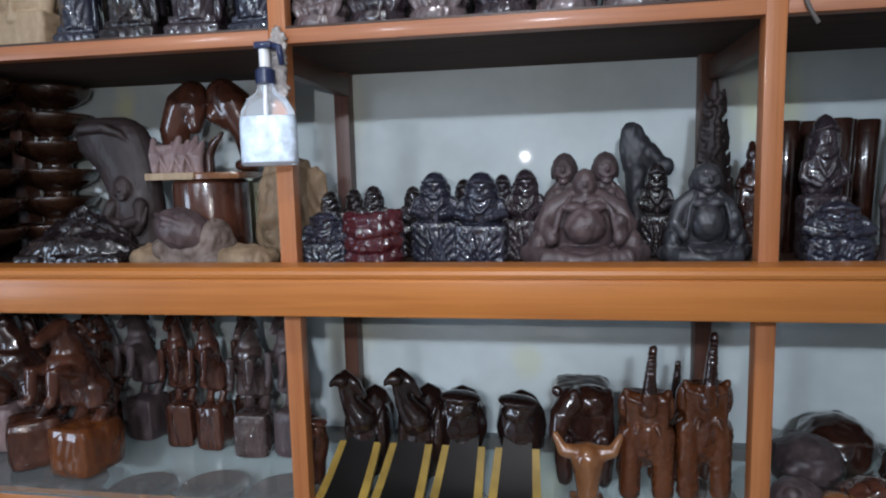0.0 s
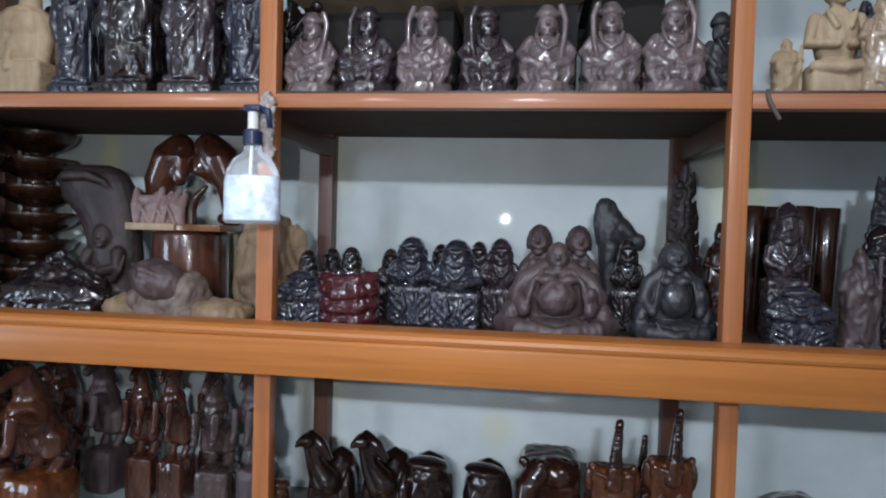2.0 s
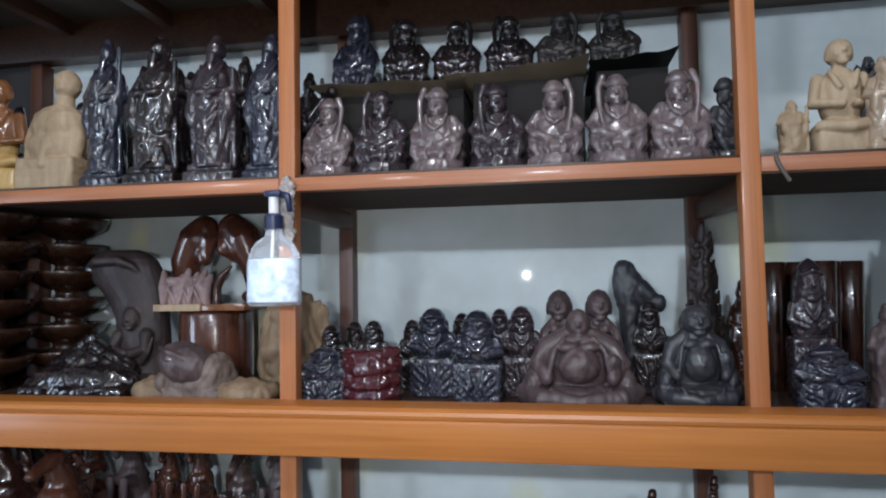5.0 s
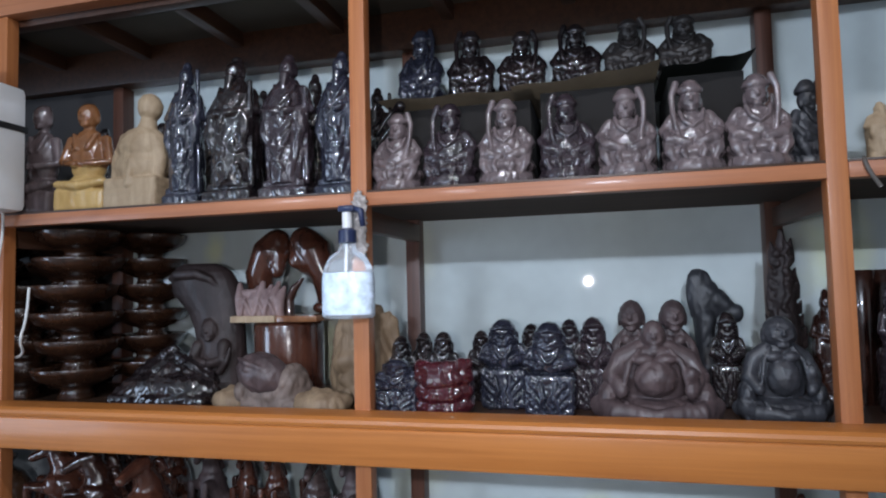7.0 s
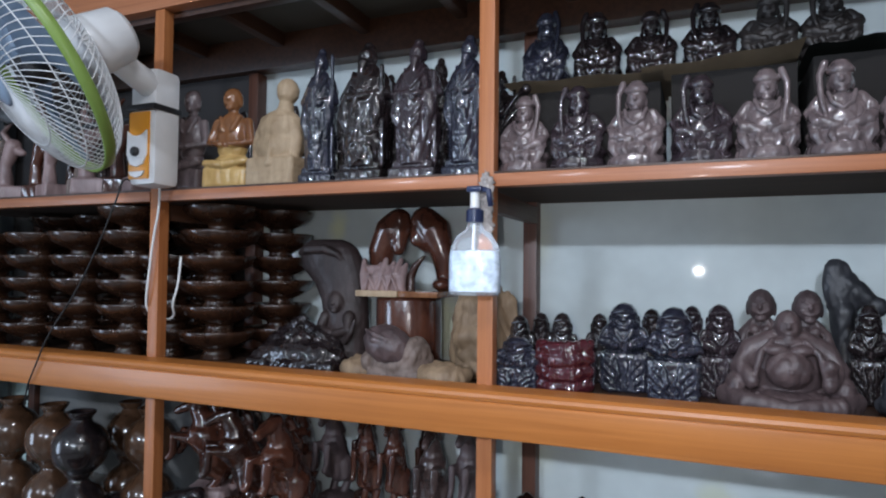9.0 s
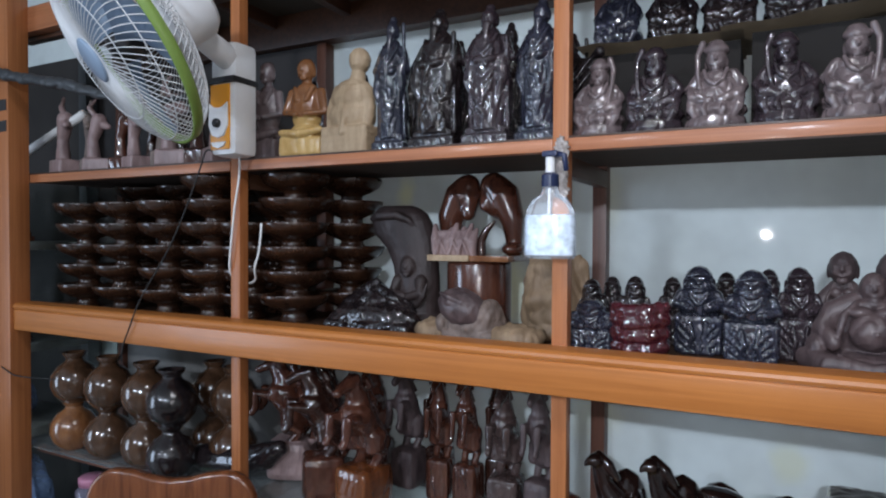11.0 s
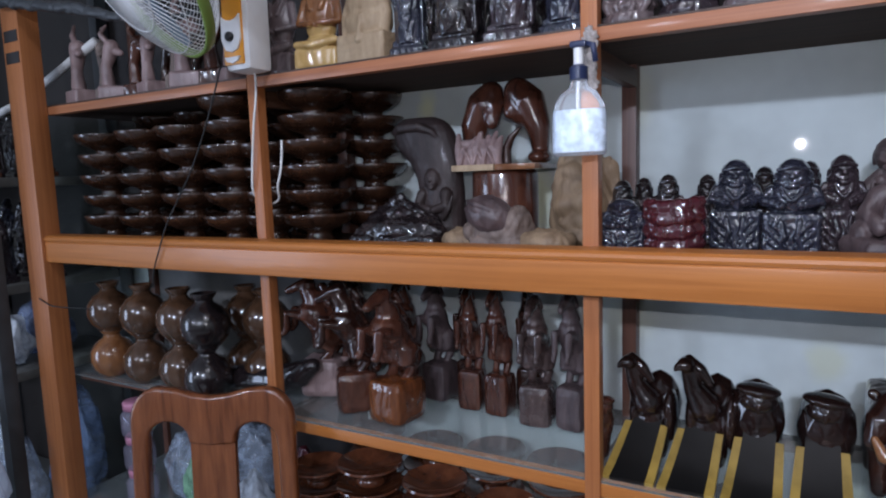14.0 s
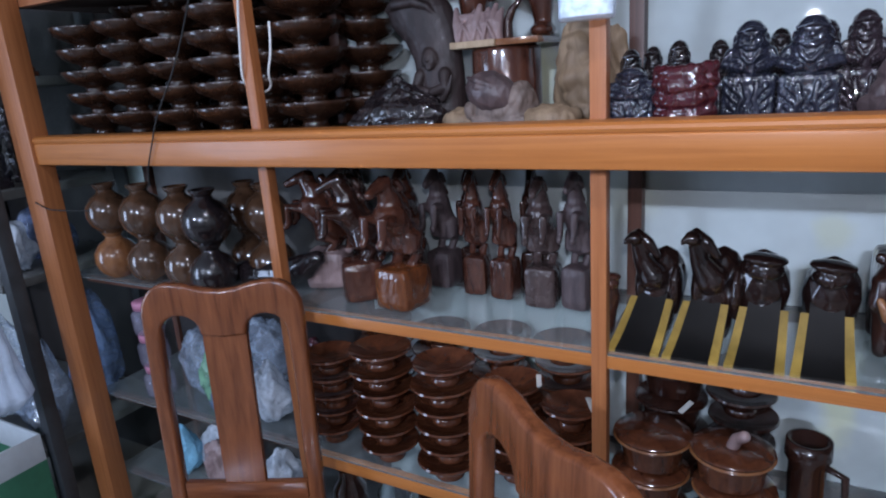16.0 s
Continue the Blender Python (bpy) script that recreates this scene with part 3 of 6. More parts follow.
def robed_monk(w, h, hd=0.285):
    """A small monk, hands in sleeves, whose robe falls in folds over a block."""
    bm = bmesh.new()
    add_box(bm, (-0.44 * w, -0.27 * w, 0), (0.44 * w, 0.27 * w, 0.44 * h), 0.07 * w)
    for s in (-1, 1):
        for k in range(4):
            z = (0.40 - 0.10 * k) * h
            limb(bm, [(s * 0.43 * w, -0.2 * w, z), (s * 0.27 * w, -0.285 * w, z - 0.07 * h), (s * 0.07 * w, -0.3 * w, max(0.03 * h, z - 0.2 * h))], [0.035 * w, 0.05 * w, 0.03 * w])
        limb(bm, [(s * 0.15 * w, -0.28 * w, 0.36 * h), (s * 0.1 * w, -0.31 * w, 0.2 * h), (s * 0.2 * w, -0.29 * w, 0.03 * h)], [0.04 * w, 0.05 * w, 0.035 * w])
    # upper body stands back from the skirt
    ball(bm, (0, 0.04 * w, 0.55 * h), (0.43 * w, 0.27 * w, 0.155 * h))
    ball(bm, (0, 0.04 * w, 0.64 * h), (0.38 * w, 0.25 * w, 0.12 * h))
    for s in (-1, 1):
        limb(bm, [(s * 0.33 * w, 0.02 * w, 0.66 * h), (s * 0.43 * w, -0.08 * w, 0.56 * h), (s * 0.14 * w, -0.27 * w, 0.515 * h)], [0.1 * w, 0.09 * w, 0.06 * w])
        limb(bm, [(s * 0.18 * w, -0.1 * w, 0.73 * h), (s * 0.13 * w, -0.2 * w, 0.63 * h), (0.02 * s * w, -0.25 * w, 0.57 * h)], [0.03 * w, 0.035 * w, 0.03 * w])
    ball(bm, (0, 0.02 * w, 0.845 * h), (hd * 0.92 * w, hd * 0.95 * w, 0.152 * h))
    ball(bm, (0, 0.03 * w, 0.75 * h), (hd * 1.12 * w, hd * 0.92 * w, 0.1 * h))
    limb(bm, [(-hd * 0.8 * w, -hd * 0.55 * w, 0.88 * h), (0, -hd * 0.92 * w, 0.91 * h), (hd * 0.8 * w, -hd * 0.55 * w, 0.88 * h)], [0.025 * w, 0.035 * w, 0.025 * w])
    features(bm, (0, 0.035 * w, 0.82 * h), (hd * w, hd * w, 0.14 * h))
    return sculpt("robed_monk", bm, max(0.0015, w * 0.015), w * 0.022, 80, 0.7, 1, 0.68)


def seated_elder(w, h, side):
    """A seated elder with a cap, sleeves laid on the lap and a staff over one shoulder, on a plinth."""
    bm = bmesh.new()
    lathe(bm, [(0, 0), (0.45 * w, 0), (0.46 * w, 0.05 * h), (0.43 * w, 0.12 * h), (0, 0.12 * h)], sides=18)
    ball(bm, (0, -0.02 * w, 0.2 * h), (0.47 * w, 0.34 * w, 0.13 * h))
    ball(bm, (0, 0, 0.4 * h), (0.36 * w, 0.26 * w, 0.25 * h))
    ball(bm, (0, 0.0, 0.56 * h), (0.3 * w, 0.2 * w, 0.1 * h))
    ball(bm, (0, -0.16 * w, 0.37 * h), (0.21 * w, 0.14 * w, 0.12 * h))
    for s in (-1, 1):
        limb(bm, [(s * 0.24 * w, 0, 0.6 * h), (s * 0.38 * w, -0.04 * w, 0.45 * h), (s * 0.3 * w, -0.2 * w, 0.34 * h), (s * 0.08 * w, -0.27 * w, 0.3 * h)], [0.09 * w, 0.1 * w, 0.095 * w, 0.06 * w])
        limb(bm, [(s * 0.36 * w, -0.14 * w, 0.34 * h), (s * 0.34 * w, -0.24 * w, 0.22 * h), (s * 0.28 * w, -0.28 * w, 0.13 * h)], [0.07 * w, 0.08 * w, 0.05 * w])
        limb(bm, [(s * 0.17 * w, -0.13 * w, 0.65 * h), (s * 0.12 * w, -0.23 * w, 0.53 * h), (0, -0.27 * w, 0.46 * h)], [0.025 * w, 0.03 * w, 0.02 * w])
        limb(bm, [(s * 0.12 * w, -0.3 * w, 0.27 * h), (s * 0.15 * w, -0.34 * w, 0.2 * h), (s * 0.11 * w, -0.35 * w, 0.13 * h)], [0.03 * w, 0.045 * w, 0.03 * w])
    c = (0, -0.02 * w, 0.765 * h)
    ball(bm, c, (0.16 * w, 0.165 * w, 0.135 * h))
    features(bm, c, (0.16 * w, 0.165 * w, 0.135 * h))
    lathe(bm, [(0, 0.84 * h), (0.18 * w, 0.84 * h), (0.19 * w, 0.87 * h), (0.17 * w, 0.9 * h), (0.14 * w, 0.925 * h), (0.1 * w, 0.965 * h), (0.04 * w, 0.985 * h), (0, 0.985 * h)], sides=16)
    limb(bm, [(side * 0.2 * w, -0.24 * w, 0.38 * h), (side * 0.26 * w, -0.17 * w, 0.62 * h), (side * 0.27 * w, -0.1 * w, 0.82 * h), (side * 0.2 * w, -0.07 * w, 0.95 * h)], [0.03 * w, 0.035 * w, 0.04 * w, 0.05 * w])
    return sculpt("seated_elder", bm, 0.0017, w * 0.018, 70, 0.6, 1, 0.62)


def tall_robed(w, h, seed):
    """A standing robed figure, cloth crumpling over a broad body, on a stepped foot."""
    r = random.Random(seed)
    bm = bmesh.new()
    add_box(bm, (-0.46 * w, -0.36 * w, 0), (0.46 * w, 0.36 * w, 0.07 * h), 0.03 * w)
    add_box(bm, (-0.4 * w, -0.3 * w, 0.06 * h), (0.4 * w, 0.3 * w, 0.12 * h), 0.03 * w)
    lean = r.uniform(-0.05, 0.05)
    tube(bm, [(0, 0, 0.1 * h), (0, 0, 0.3 * h), (lean * w, 0, 0.52 * h), (lean * w, 0, 0.7 * h), (0, 0, 0.82 * h)], [0.4 * w, 0.4 * w, 0.41 * w, 0.36 * w, 0.15 * w], 14)
    for k in range(15):
        a = -math.pi / 2 + r.uniform(-1.5, 1.5)
        z = r.uniform(0.16, 0.62)
        pts = []
        for j in range(4):
            a2 = a + (j - 1.5) * r.uniform(0.12, 0.3)
            pts.append((0.4 * w * math.cos(a2), 0.4 * w * math.sin(a2), (z + 0.07 * (j - 1.5) * r.choice((-1, 1)) * (0.4 + r.random())) * h))
        limb(bm, pts, [0.02 * w, 0.05 * w, 0.05 * w, 0.02 * w])
    for s in (-1, 1):
        limb(bm, [(s * 0.26 * w, 0, 0.74 * h), (s * 0.43 * w, -0.08 * w, 0.6 * h), (s * 0.1 * w, -0.4 * w, 0.57 * h)], [0.11 * w, 0.12 * w, 0.07 * w])
        limb(bm, [(s * 0.3 * w, -0.24 * w, 0.56 * h), (s * 0.33 * w, -0.27 * w, 0.44 * h), (s * 0.26 * w, -0.3 * w, 0.33 * h)], [0.11 * w, 0.1 * w, 0.03 * w])
        limb(bm, [(s * 0.2 * w, -0.18 * w, 0.77 * h), (s * 0.12 * w, -0.34 * w, 0.68 * h), (0, -0.38 * w, 0.62 * h)], [0.03 * w, 0.04 * w, 0.03 * w])
    c = (0, -0.03 * w, 0.885 * h)
    ball(bm, c, (0.17 * w, 0.18 * w, 0.075 * h))
    features(bm, c, (0.17 * w, 0.18 * w, 0.075 * h))
    limb(bm, [(0, -0.18 * w, 0.83 * h), (0, -0.3 * w, 0.72 * h)], [0.09 * w, 0.03 * w])
    ball(bm, (0, 0.02 * w, 0.955 * h), (0.1 * w, 0.11 * w, 0.045 * h))
    limb(bm, [(0.42 * w, -0.2 * w, 0.1 * h), (0.4 * w, -0.22 * w, (0.72 + 0.2 * r.random()) * h)], [0.03 * w, 0.045 * w])
    return sculpt("tall_robed", bm, 0.0022, w * 0.018, 55, 0.5, 2, 0.83)


def kneeling(w, h):
    bm = bmesh.new()
    ball(bm, (0, 0.02 * w, 0.16 * h), (0.48 * w, 0.40 * w, 0.2 * h))
    add_box(bm, (-0.46 * w, -0.36 * w, 0), (0.46 * w, 0.36 * w, 0.2 * h), 0.08 * w)
    limb(bm, [(-0.4 * w, -0.3 * w, 0.24 * h), (0, -0.4 * w, 0.22 * h), (0.4 * w, -0.3 * w, 0.26 * h)], [0.08 * w, 0.09 * w, 0.08 * w])
    ball(bm, (0, 0, 0.5 * h), (0.34 * w, 0.26 * w, 0.27 * h))
    for s in (-1, 1):
        limb(bm, [(s * 0.31 * w, 0, 0.66 * h), (s * 0.43 * w, -0.08 * w, 0.45 * h), (s * 0.10 * w, -0.32 * w, 0.42 * h)], [0.1 * w, 0.085 * w, 0.06 * w])
        limb(bm, [(s * 0.2 * w, -0.15 * w, 0.7 * h), (s * 0.1 * w, -0.26 * w, 0.56 * h)], [0.035 * w, 0.03 * w])
    tube(bm, [(0, 0, 0.7 * h), (0, 0, 0.82 * h)], 0.1 * w)
    c = (0, -0.02 * w, 0.88 * h)
    ball(bm, c, (0.19 * w, 0.2 * w, 0.115 * h))
    features(bm, c, (0.19 * w, 0.2 * w, 0.115 * h))
    ball(bm, (0, 0.05 * w, 0.965 * h), (0.1 * w, 0.1 * w, 0.035 * h))
    return sculpt("kneeling", bm, 0.0024, w * 0.008, 50, 0.4, 1)


def rearing_horse(w, h):
    """A horse rearing on a cut block."""
    bm = bmesh.new()
    add_box(bm, (-0.33 * w, -0.3 * w, 0), (0.33 * w, 0.4 * w, 0.32 * h), 0.15 * w)
    for s in (-1, 1):
        limb(bm, [(s * 0.15 * w, 0.1 * w, 0.31 * h), (s * 0.18 * w, 0.26 * w, 0.40 * h), (s * 0.19 * w, 0.08 * w, 0.45 * h), (s * 0.15 * w, 0.12 * w, 0.53 * h)], [0.08 * w, 0.085 * w, 0.16 * w, 0.2 * w])
        limb(bm, [(s * 0.15 * w, -0.18 * w, 0.68 * h), (s * 0.18 * w, -0.5 * w, 0.71 * h), (s * 0.17 * w, -0.52 * w, 0.575 * h)], [0.12 * w, 0.08 * w, 0.06 * w])
        limb(bm, [(s * 0.17 * w, -0.52 * w, 0.575 * h), (s * 0.17 * w, -0.58 * w, 0.54 * h)], [0.05 * w, 0.06 * w])
        limb(bm, [(s * 0.07 * w, -0.2 * w, 0.95 * h), (s * 0.09 * w, -0.18 * w, 0.995 * h)], [0.04 * w, 0.012 * w])
    limb(bm, [(0, 0.16 * w, 0.5 * h), (0, 0.06 * w, 0.6 * h), (0, -0.1 * w, 0.70 * h)], [0.29 * w, 0.25 * w, 0.28 * w])
    limb(bm, [(0, -0.08 * w, 0.72 * h), (0, -0.1 * w, 0.83 * h), (0, -0.2 * w, 0.92 * h)], [0.23 * w, 0.17 * w, 0.13 * w])
    limb(bm, [(0, -0.18 * w, 0.945 * h), (0, -0.36 * w, 0.925 * h), (0, -0.52 * w, 0.885 * h)], [0.13 * w, 0.095 * w, 0.07 * w])
    for k in range(5):
        limb(bm, [(0, (0.08 + 0.02 * k) * w, (0.93 - 0.05 * k) * h), ((-1) ** k * 0.07 * w, (0.14 + 0.03 * k) * w, (0.88 - 0.05 * k) * h)], [0.07 * w, 0.035 * w])
    limb(bm, [(0, 0.36 * w, 0.54 * h), (0.03 * w, 0.52 * w, 0.45 * h), (0, 0.40 * w, 0.30 * h)], [0.06 * w, 0.1 * w, 0.07 * w])
    return sculpt("rearing_horse", bm, 0.0026, w * 0.008, 45, 0.5, 2)


def trunk_up_elephant(w, h):
    """An elephant seen head on: flat brow with ears at its corners, thick forelegs, a thin ringed trunk raised."""
    bm = bmesh.new()
    body = h * 0.72
    for s in (-1, 1):
        limb(bm, [(s * 0.28 * w, -0.1 * w, 0.02), (s * 0.28 * w, -0.08 * w, 0.3 * body), (s * 0.26 * w, -0.04 * w, 0.6 * body)], [0.18 * w, 0.18 * w, 0.22 * w])
        limb(bm, [(s * 0.28 * w, 0.7 * w, 0.02), (s * 0.25 * w, 0.65 * w, 0.5 * body)], [0.17 * w, 0.19 * w])
        ball(bm, (s * 0.36 * w, -0.02 * w, 0.84 * body), (0.12 * w, 0.12 * w, 0.13 * body))
        ball(bm, (s * 0.34 * w, -0.12 * w, 0.97 * body), (0.07 * w, 0.07 * w, 0.035 * body))
        limb(bm, [(s * 0.15 * w, -0.26 * w, 0.7 * body), (s * 0.2 * w, -0.36 * w, 0.64 * body)], [0.045 * w, 0.02 * w])
        limb(bm, [(s * 0.12 * w, -0.28 * w, 0.9 * body), (s * 0.3 * w, -0.24 * w, 0.93 * body)], [0.03 * w, 0.03 * w])
    ball(bm, (0, 0.28 * w, 0.58 * body), (0.46 * w, 0.6 * w, 0.34 * body))
    add_box(bm, (-0.36 * w, -0.24 * w, 0.5 * body), (0.36 * w, 0.2 * w, 0.97 * body), 0.1 * w)
    limb(bm, [(0, -0.22 * w, 0.84 * body), (0.02 * w, -0.26 * w, 0.98 * body), (0.03 * w, -0.26 * w, 1.15 * body), (0.08 * w, -0.24 * w, 0.985 * h)], [0.16 * w, 0.12 * w, 0.085 * w, 0.06 * w])
    for k in range(9):
        z = (1.0 + 0.04 * k) * body
        ball(bm, (0.025 * w + 0.004 * k * w, -0.27 * w, z), (0.115 * w - 0.005 * k * w, 0.1 * w, 0.009 * body))
    out = sculpt("elephant", bm, 0.0026, w * 0.014, 70, 1.2, 1)
    out.materials.append(M["elephant"])
    out.materials.append(M["deep_mahogany"])
    for p in out.polygons:
        p.material_index = 1 if p.center.z > body * 0.99 and abs(p.center.x) < 0.2 * w else 0
    return out


def bull(w, h):
    """A thickset bull, head turned to one side, short legs."""
    bm = bmesh.new()
    for s in (-1, 1):
        for y in (0.0, 0.85):
            limb(bm, [(s * 0.3 * w, y * w, 0.02), (s * 0.3 * w, y * w, 0.5 * h)], [0.12 * w, 0.17 * w])
    add_box(bm, (-0.44 * w, -0.05 * w, 0.45 * h), (0.46 * w, 0.95 * w, 0.97 * h), 0.16 * w)
    ball(bm, (0.06 * w, 0.1 * w, 0.86 * h), (0.4 * w, 0.3 * w, 0.15 * h))
    limb(bm, [(-0.2 * w, -0.05 * w, 0.88 * h), (-0.36 * w, -0.2 * w, 0.76 * h), (-0.42 * w, -0.3 * w, 0.6 * h)], [0.22 * w, 0.17 * w, 0.12 * w])
    ball(bm, (-0.42 * w, 0.0, 0.97 * h), (0.07 * w, 0.07 * w, 0.05 * h))
    ball(bm, (-0.16 * w, -0.16 * w, 0.985 * h), (0.07 * w, 0.07 * w, 0.045 * h))
    return sculpt("bull", bm, 0.003, w * 0.012, 40, 0.6, 2)


def perching_bird(w, h, hooked):
    """A bird with a flat brow or a drooping crest, sitting over its long tail."""
    bm = bmesh.new()
    if hooked:
        ball(bm, (0.1 * w, 0.045, 0.5 * h), (0.42 * w, 0.42 * w, 0.3 * h))
        limb(bm, [(0, 0.03, 0.08 * h), (0, 0.02, 0.4 * h)], [0.3 * w, 0.38 * w])
        limb(bm, [(-0.04 * w, 0.0, 0.55 * h), (-0.24 * w, -0.01, 0.72 * h), (-0.33 * w, -0.015, 0.88 * h)], [0.3 * w, 0.17 * w, 0.12 * w])
        ball(bm, (-0.36 * w, -0.02, 0.925 * h), (0.155 * w, 0.17 * w, 0.062 * h))
        limb(bm, [(-0.42 * w, -0.03, 0.925 * h), (-0.5 * w, -0.035, 0.905 * h), (-0.53 * w, -0.04, 0.88 * h)], [0.09 * w, 0.05 * w, 0.015 * w])
        limb(bm, [(-0.32 * w, -0.01, 0.965 * h), (-0.12 * w, -0.01, 0.88 * h), (0.06 * w, -0.01, 0.77 * h)], [0.08 * w, 0.11 * w, 0.06 * w])
        for s in (-1, 1):
            ball(bm, (0.06 * w + s * 0.34 * w, 0.01, 0.44 * h), (0.12 * w, 0.3 * w, 0.25 * h))
    else:
        ball(bm, (0, 0.03, 0.56 * h), (0.5 * w, 0.46 * w, 0.39 * h))
        limb(bm, [(0, 0.03, 0.12 * h), (0, 0.02, 0.4 * h)], [0.34 * w, 0.38 * w])
        ball(bm, (0, -0.02, 0.83 * h), (0.34 * w, 0.34 * w, 0.12 * h))
        ball(bm, (0, -0.028, 0.93 * h), (0.39 * w, 0.28 * w, 0.05 * h), Matrix.Rotation(0.08, 4, "Y"))
        limb(bm, [(0, -0.36 * w, 0.88 * h), (0, -0.5 * w, 0.82 * h), (0, -0.5 * w, 0.74 * h)], [0.09 * w, 0.06 * w, 0.02 * w])
    return sculpt("bird", bm, 0.0026, w * 0.004, 50, 0.5, 2)


def cobra(w, h):
    """A reared cobra, seen from behind its lip: the hood juts to one side over a broad neck."""
    bm = bmesh.new()
    rings = []
    # height, middle, half-width and half-depth of each section
    for z, cx, rx, ry in ((0.0, 0.06, 0.48, 0.36), (0.2, 0.1, 0.43, 0.32), (0.38, 0.12, 0.4, 0.28), (0.5, 0.09, 0.42, 0.26), (0.64, 0.02, 0.48, 0.26), (0.77, -0.14, 0.58, 0.27), (0.87, -0.2, 0.57, 0.28), (0.93, -0.24, 0.53, 0.26), (0.975, -0.26, 0.42, 0.2), (1.0, -0.28, 0.3, 0.1)):
        rings.append([bm.verts.new(((cx + rx * math.cos(k * math.tau / 24)) * w, ry * math.sin(k * math.tau / 24) * w, z * h)) for k in range(24)])
    for r0, r1 in zip(rings, rings[1:]):
        for k in range(24):
            bm.faces.new((r0[k], r0[(k + 1) % 24], r1[(k + 1) % 24], r1[k]))
    bm.faces.new(rings[0][::-1])
    bm.faces.new(rings[-1])
    # overhanging lip of the hood
    limb(bm, [(-0.76 * w, -0.06 * w, 0.895 * h), (-0.5 * w, -0.27 * w, 0.92 * h), (-0.15 * w, -0.29 * w, 0.925 * h), (0.08 * w, -0.24 * w, 0.88 * h), (0.22 * w, -0.18 * w, 0.8 * h)], [0.045 * w, 0.07 * w, 0.07 * w, 0.045 * w, 0.02 * w])
    # a small face in the coils, hands and a curved tail
    ball(bm, (0.08 * w, -0.26 * w, 0.5 * h), (0.14 * w, 0.1 * w, 0.085 * h))
    features(bm, (0.08 * w, -0.26 * w, 0.5 * h), (0.14 * w, 0.1 * w, 0.085 * h))
    for s in (-1, 1):
        limb(bm, [(0.1 * w + s * 0.22 * w, -0.24 * w, 0.38 * h), (0.1 * w + s * 0.26 * w, -0.34 * w, 0.28 * h), (0.1 * w + s * 0.05 * w, -0.38 * w, 0.26 * h)], [0.1 * w, 0.09 * w, 0.06 * w])
    limb(bm, [(0.32 * w, -0.36 * w, 0.2 * h), (0.44 * w, -0.38 * w, 0.27 * h), (0.5 * w, -0.36 * w, 0.37 * h)], [0.05 * w, 0.04 * w, 0.015 * w])
    ball(bm, (0.08 * w, 0, 0.06 * h), (0.54 * w, 0.44 * w, 0.1 * h))
    return sculpt("cobra", bm, 0.0022, w * 0.004, 60, 0.6, 2)


def twin_arch(w, h):
    """Two smooth beasts whose broad backs rise and lean together."""
    bm = bmesh.new()
    limb(bm, [(-0.37 * w, 0, 0.12 * h), (-0.36 * w, 0, 0.45 * h), (-0.24 * w, 0, 0.74 * h), (-0.15 * w, 0, 0.84 * h)], [0.11 * w, 0.17 * w, 0.19 * w, 0.15 * w])
    limb(bm, [(-0.13 * w, 0, 0.8 * h), (-0.1 * w, -0.02, 0.5 * h)], [0.13 * w, 0.08 * w])
    limb(bm, [(0.44 * w, 0, 0.1 * h), (0.42 * w, 0, 0.4 * h), (0.3 * w, 0, 0.72 * h), (0.18 * w, 0, 0.84 * h)], [0.08 * w, 0.13 * w, 0.19 * w, 0.16 * w])
    limb(bm, [(0.16 * w, 0, 0.8 * h), (0.13 * w, -0.02, 0.6 * h)], [0.13 * w, 0.08 * w])
    ball(bm, (-0.2 * w, 0, 0.72 * h), (0.21 * w, 0.17 * w, 0.26 * h), Matrix.Rotation(0.25, 4, "Y"))
    ball(bm, (0.24 * w, 0, 0.7 * h), (0.22 * w, 0.17 * w, 0.28 * h), Matrix.Rotation(-0.4, 4, "Y"))
    for x in (-0.36, 0.43):
        ball(bm, (x * w, 0, 0.07 * h), (0.13 * w, 0.2 * w, 0.08 * h))
    return sculpt("twin_arch", bm, 0.0034, 0.0, 40, 0.5, 7)


def lump(w, d, h, seed, amount=0.12, grain=18.0):
    r = random.Random(seed)
    bm = bmesh.new()
    ball(bm, (0, 0, 0.32 * h), (0.5 * w, 0.5 * d, 0.55 * h))
    for _ in range(7):
        a, q = r.uniform(0, math.tau), r.uniform(0.2, 0.42)
        ball(bm, (q * w * math.cos(a), q * d * math.sin(a), r.uniform(0.2, 0.62) * h), (r.uniform(.12, .22) * w, r.uniform(.14, .25) * d, r.uniform(.15, .3) * h))
    bmesh.ops.bisect_plane(bm, geom=bm.verts[:] + bm.edges[:] + bm.faces[:], plane_co=(0, 0, 0), plane_no=(0, 0, 1), clear_inner=True)
    bmesh.ops.holes_fill(bm, edges=bm.edges[:])
    return sculpt("lump", bm, 0.0035, amount * 0.1 * h, grain * 3, 1, 1)


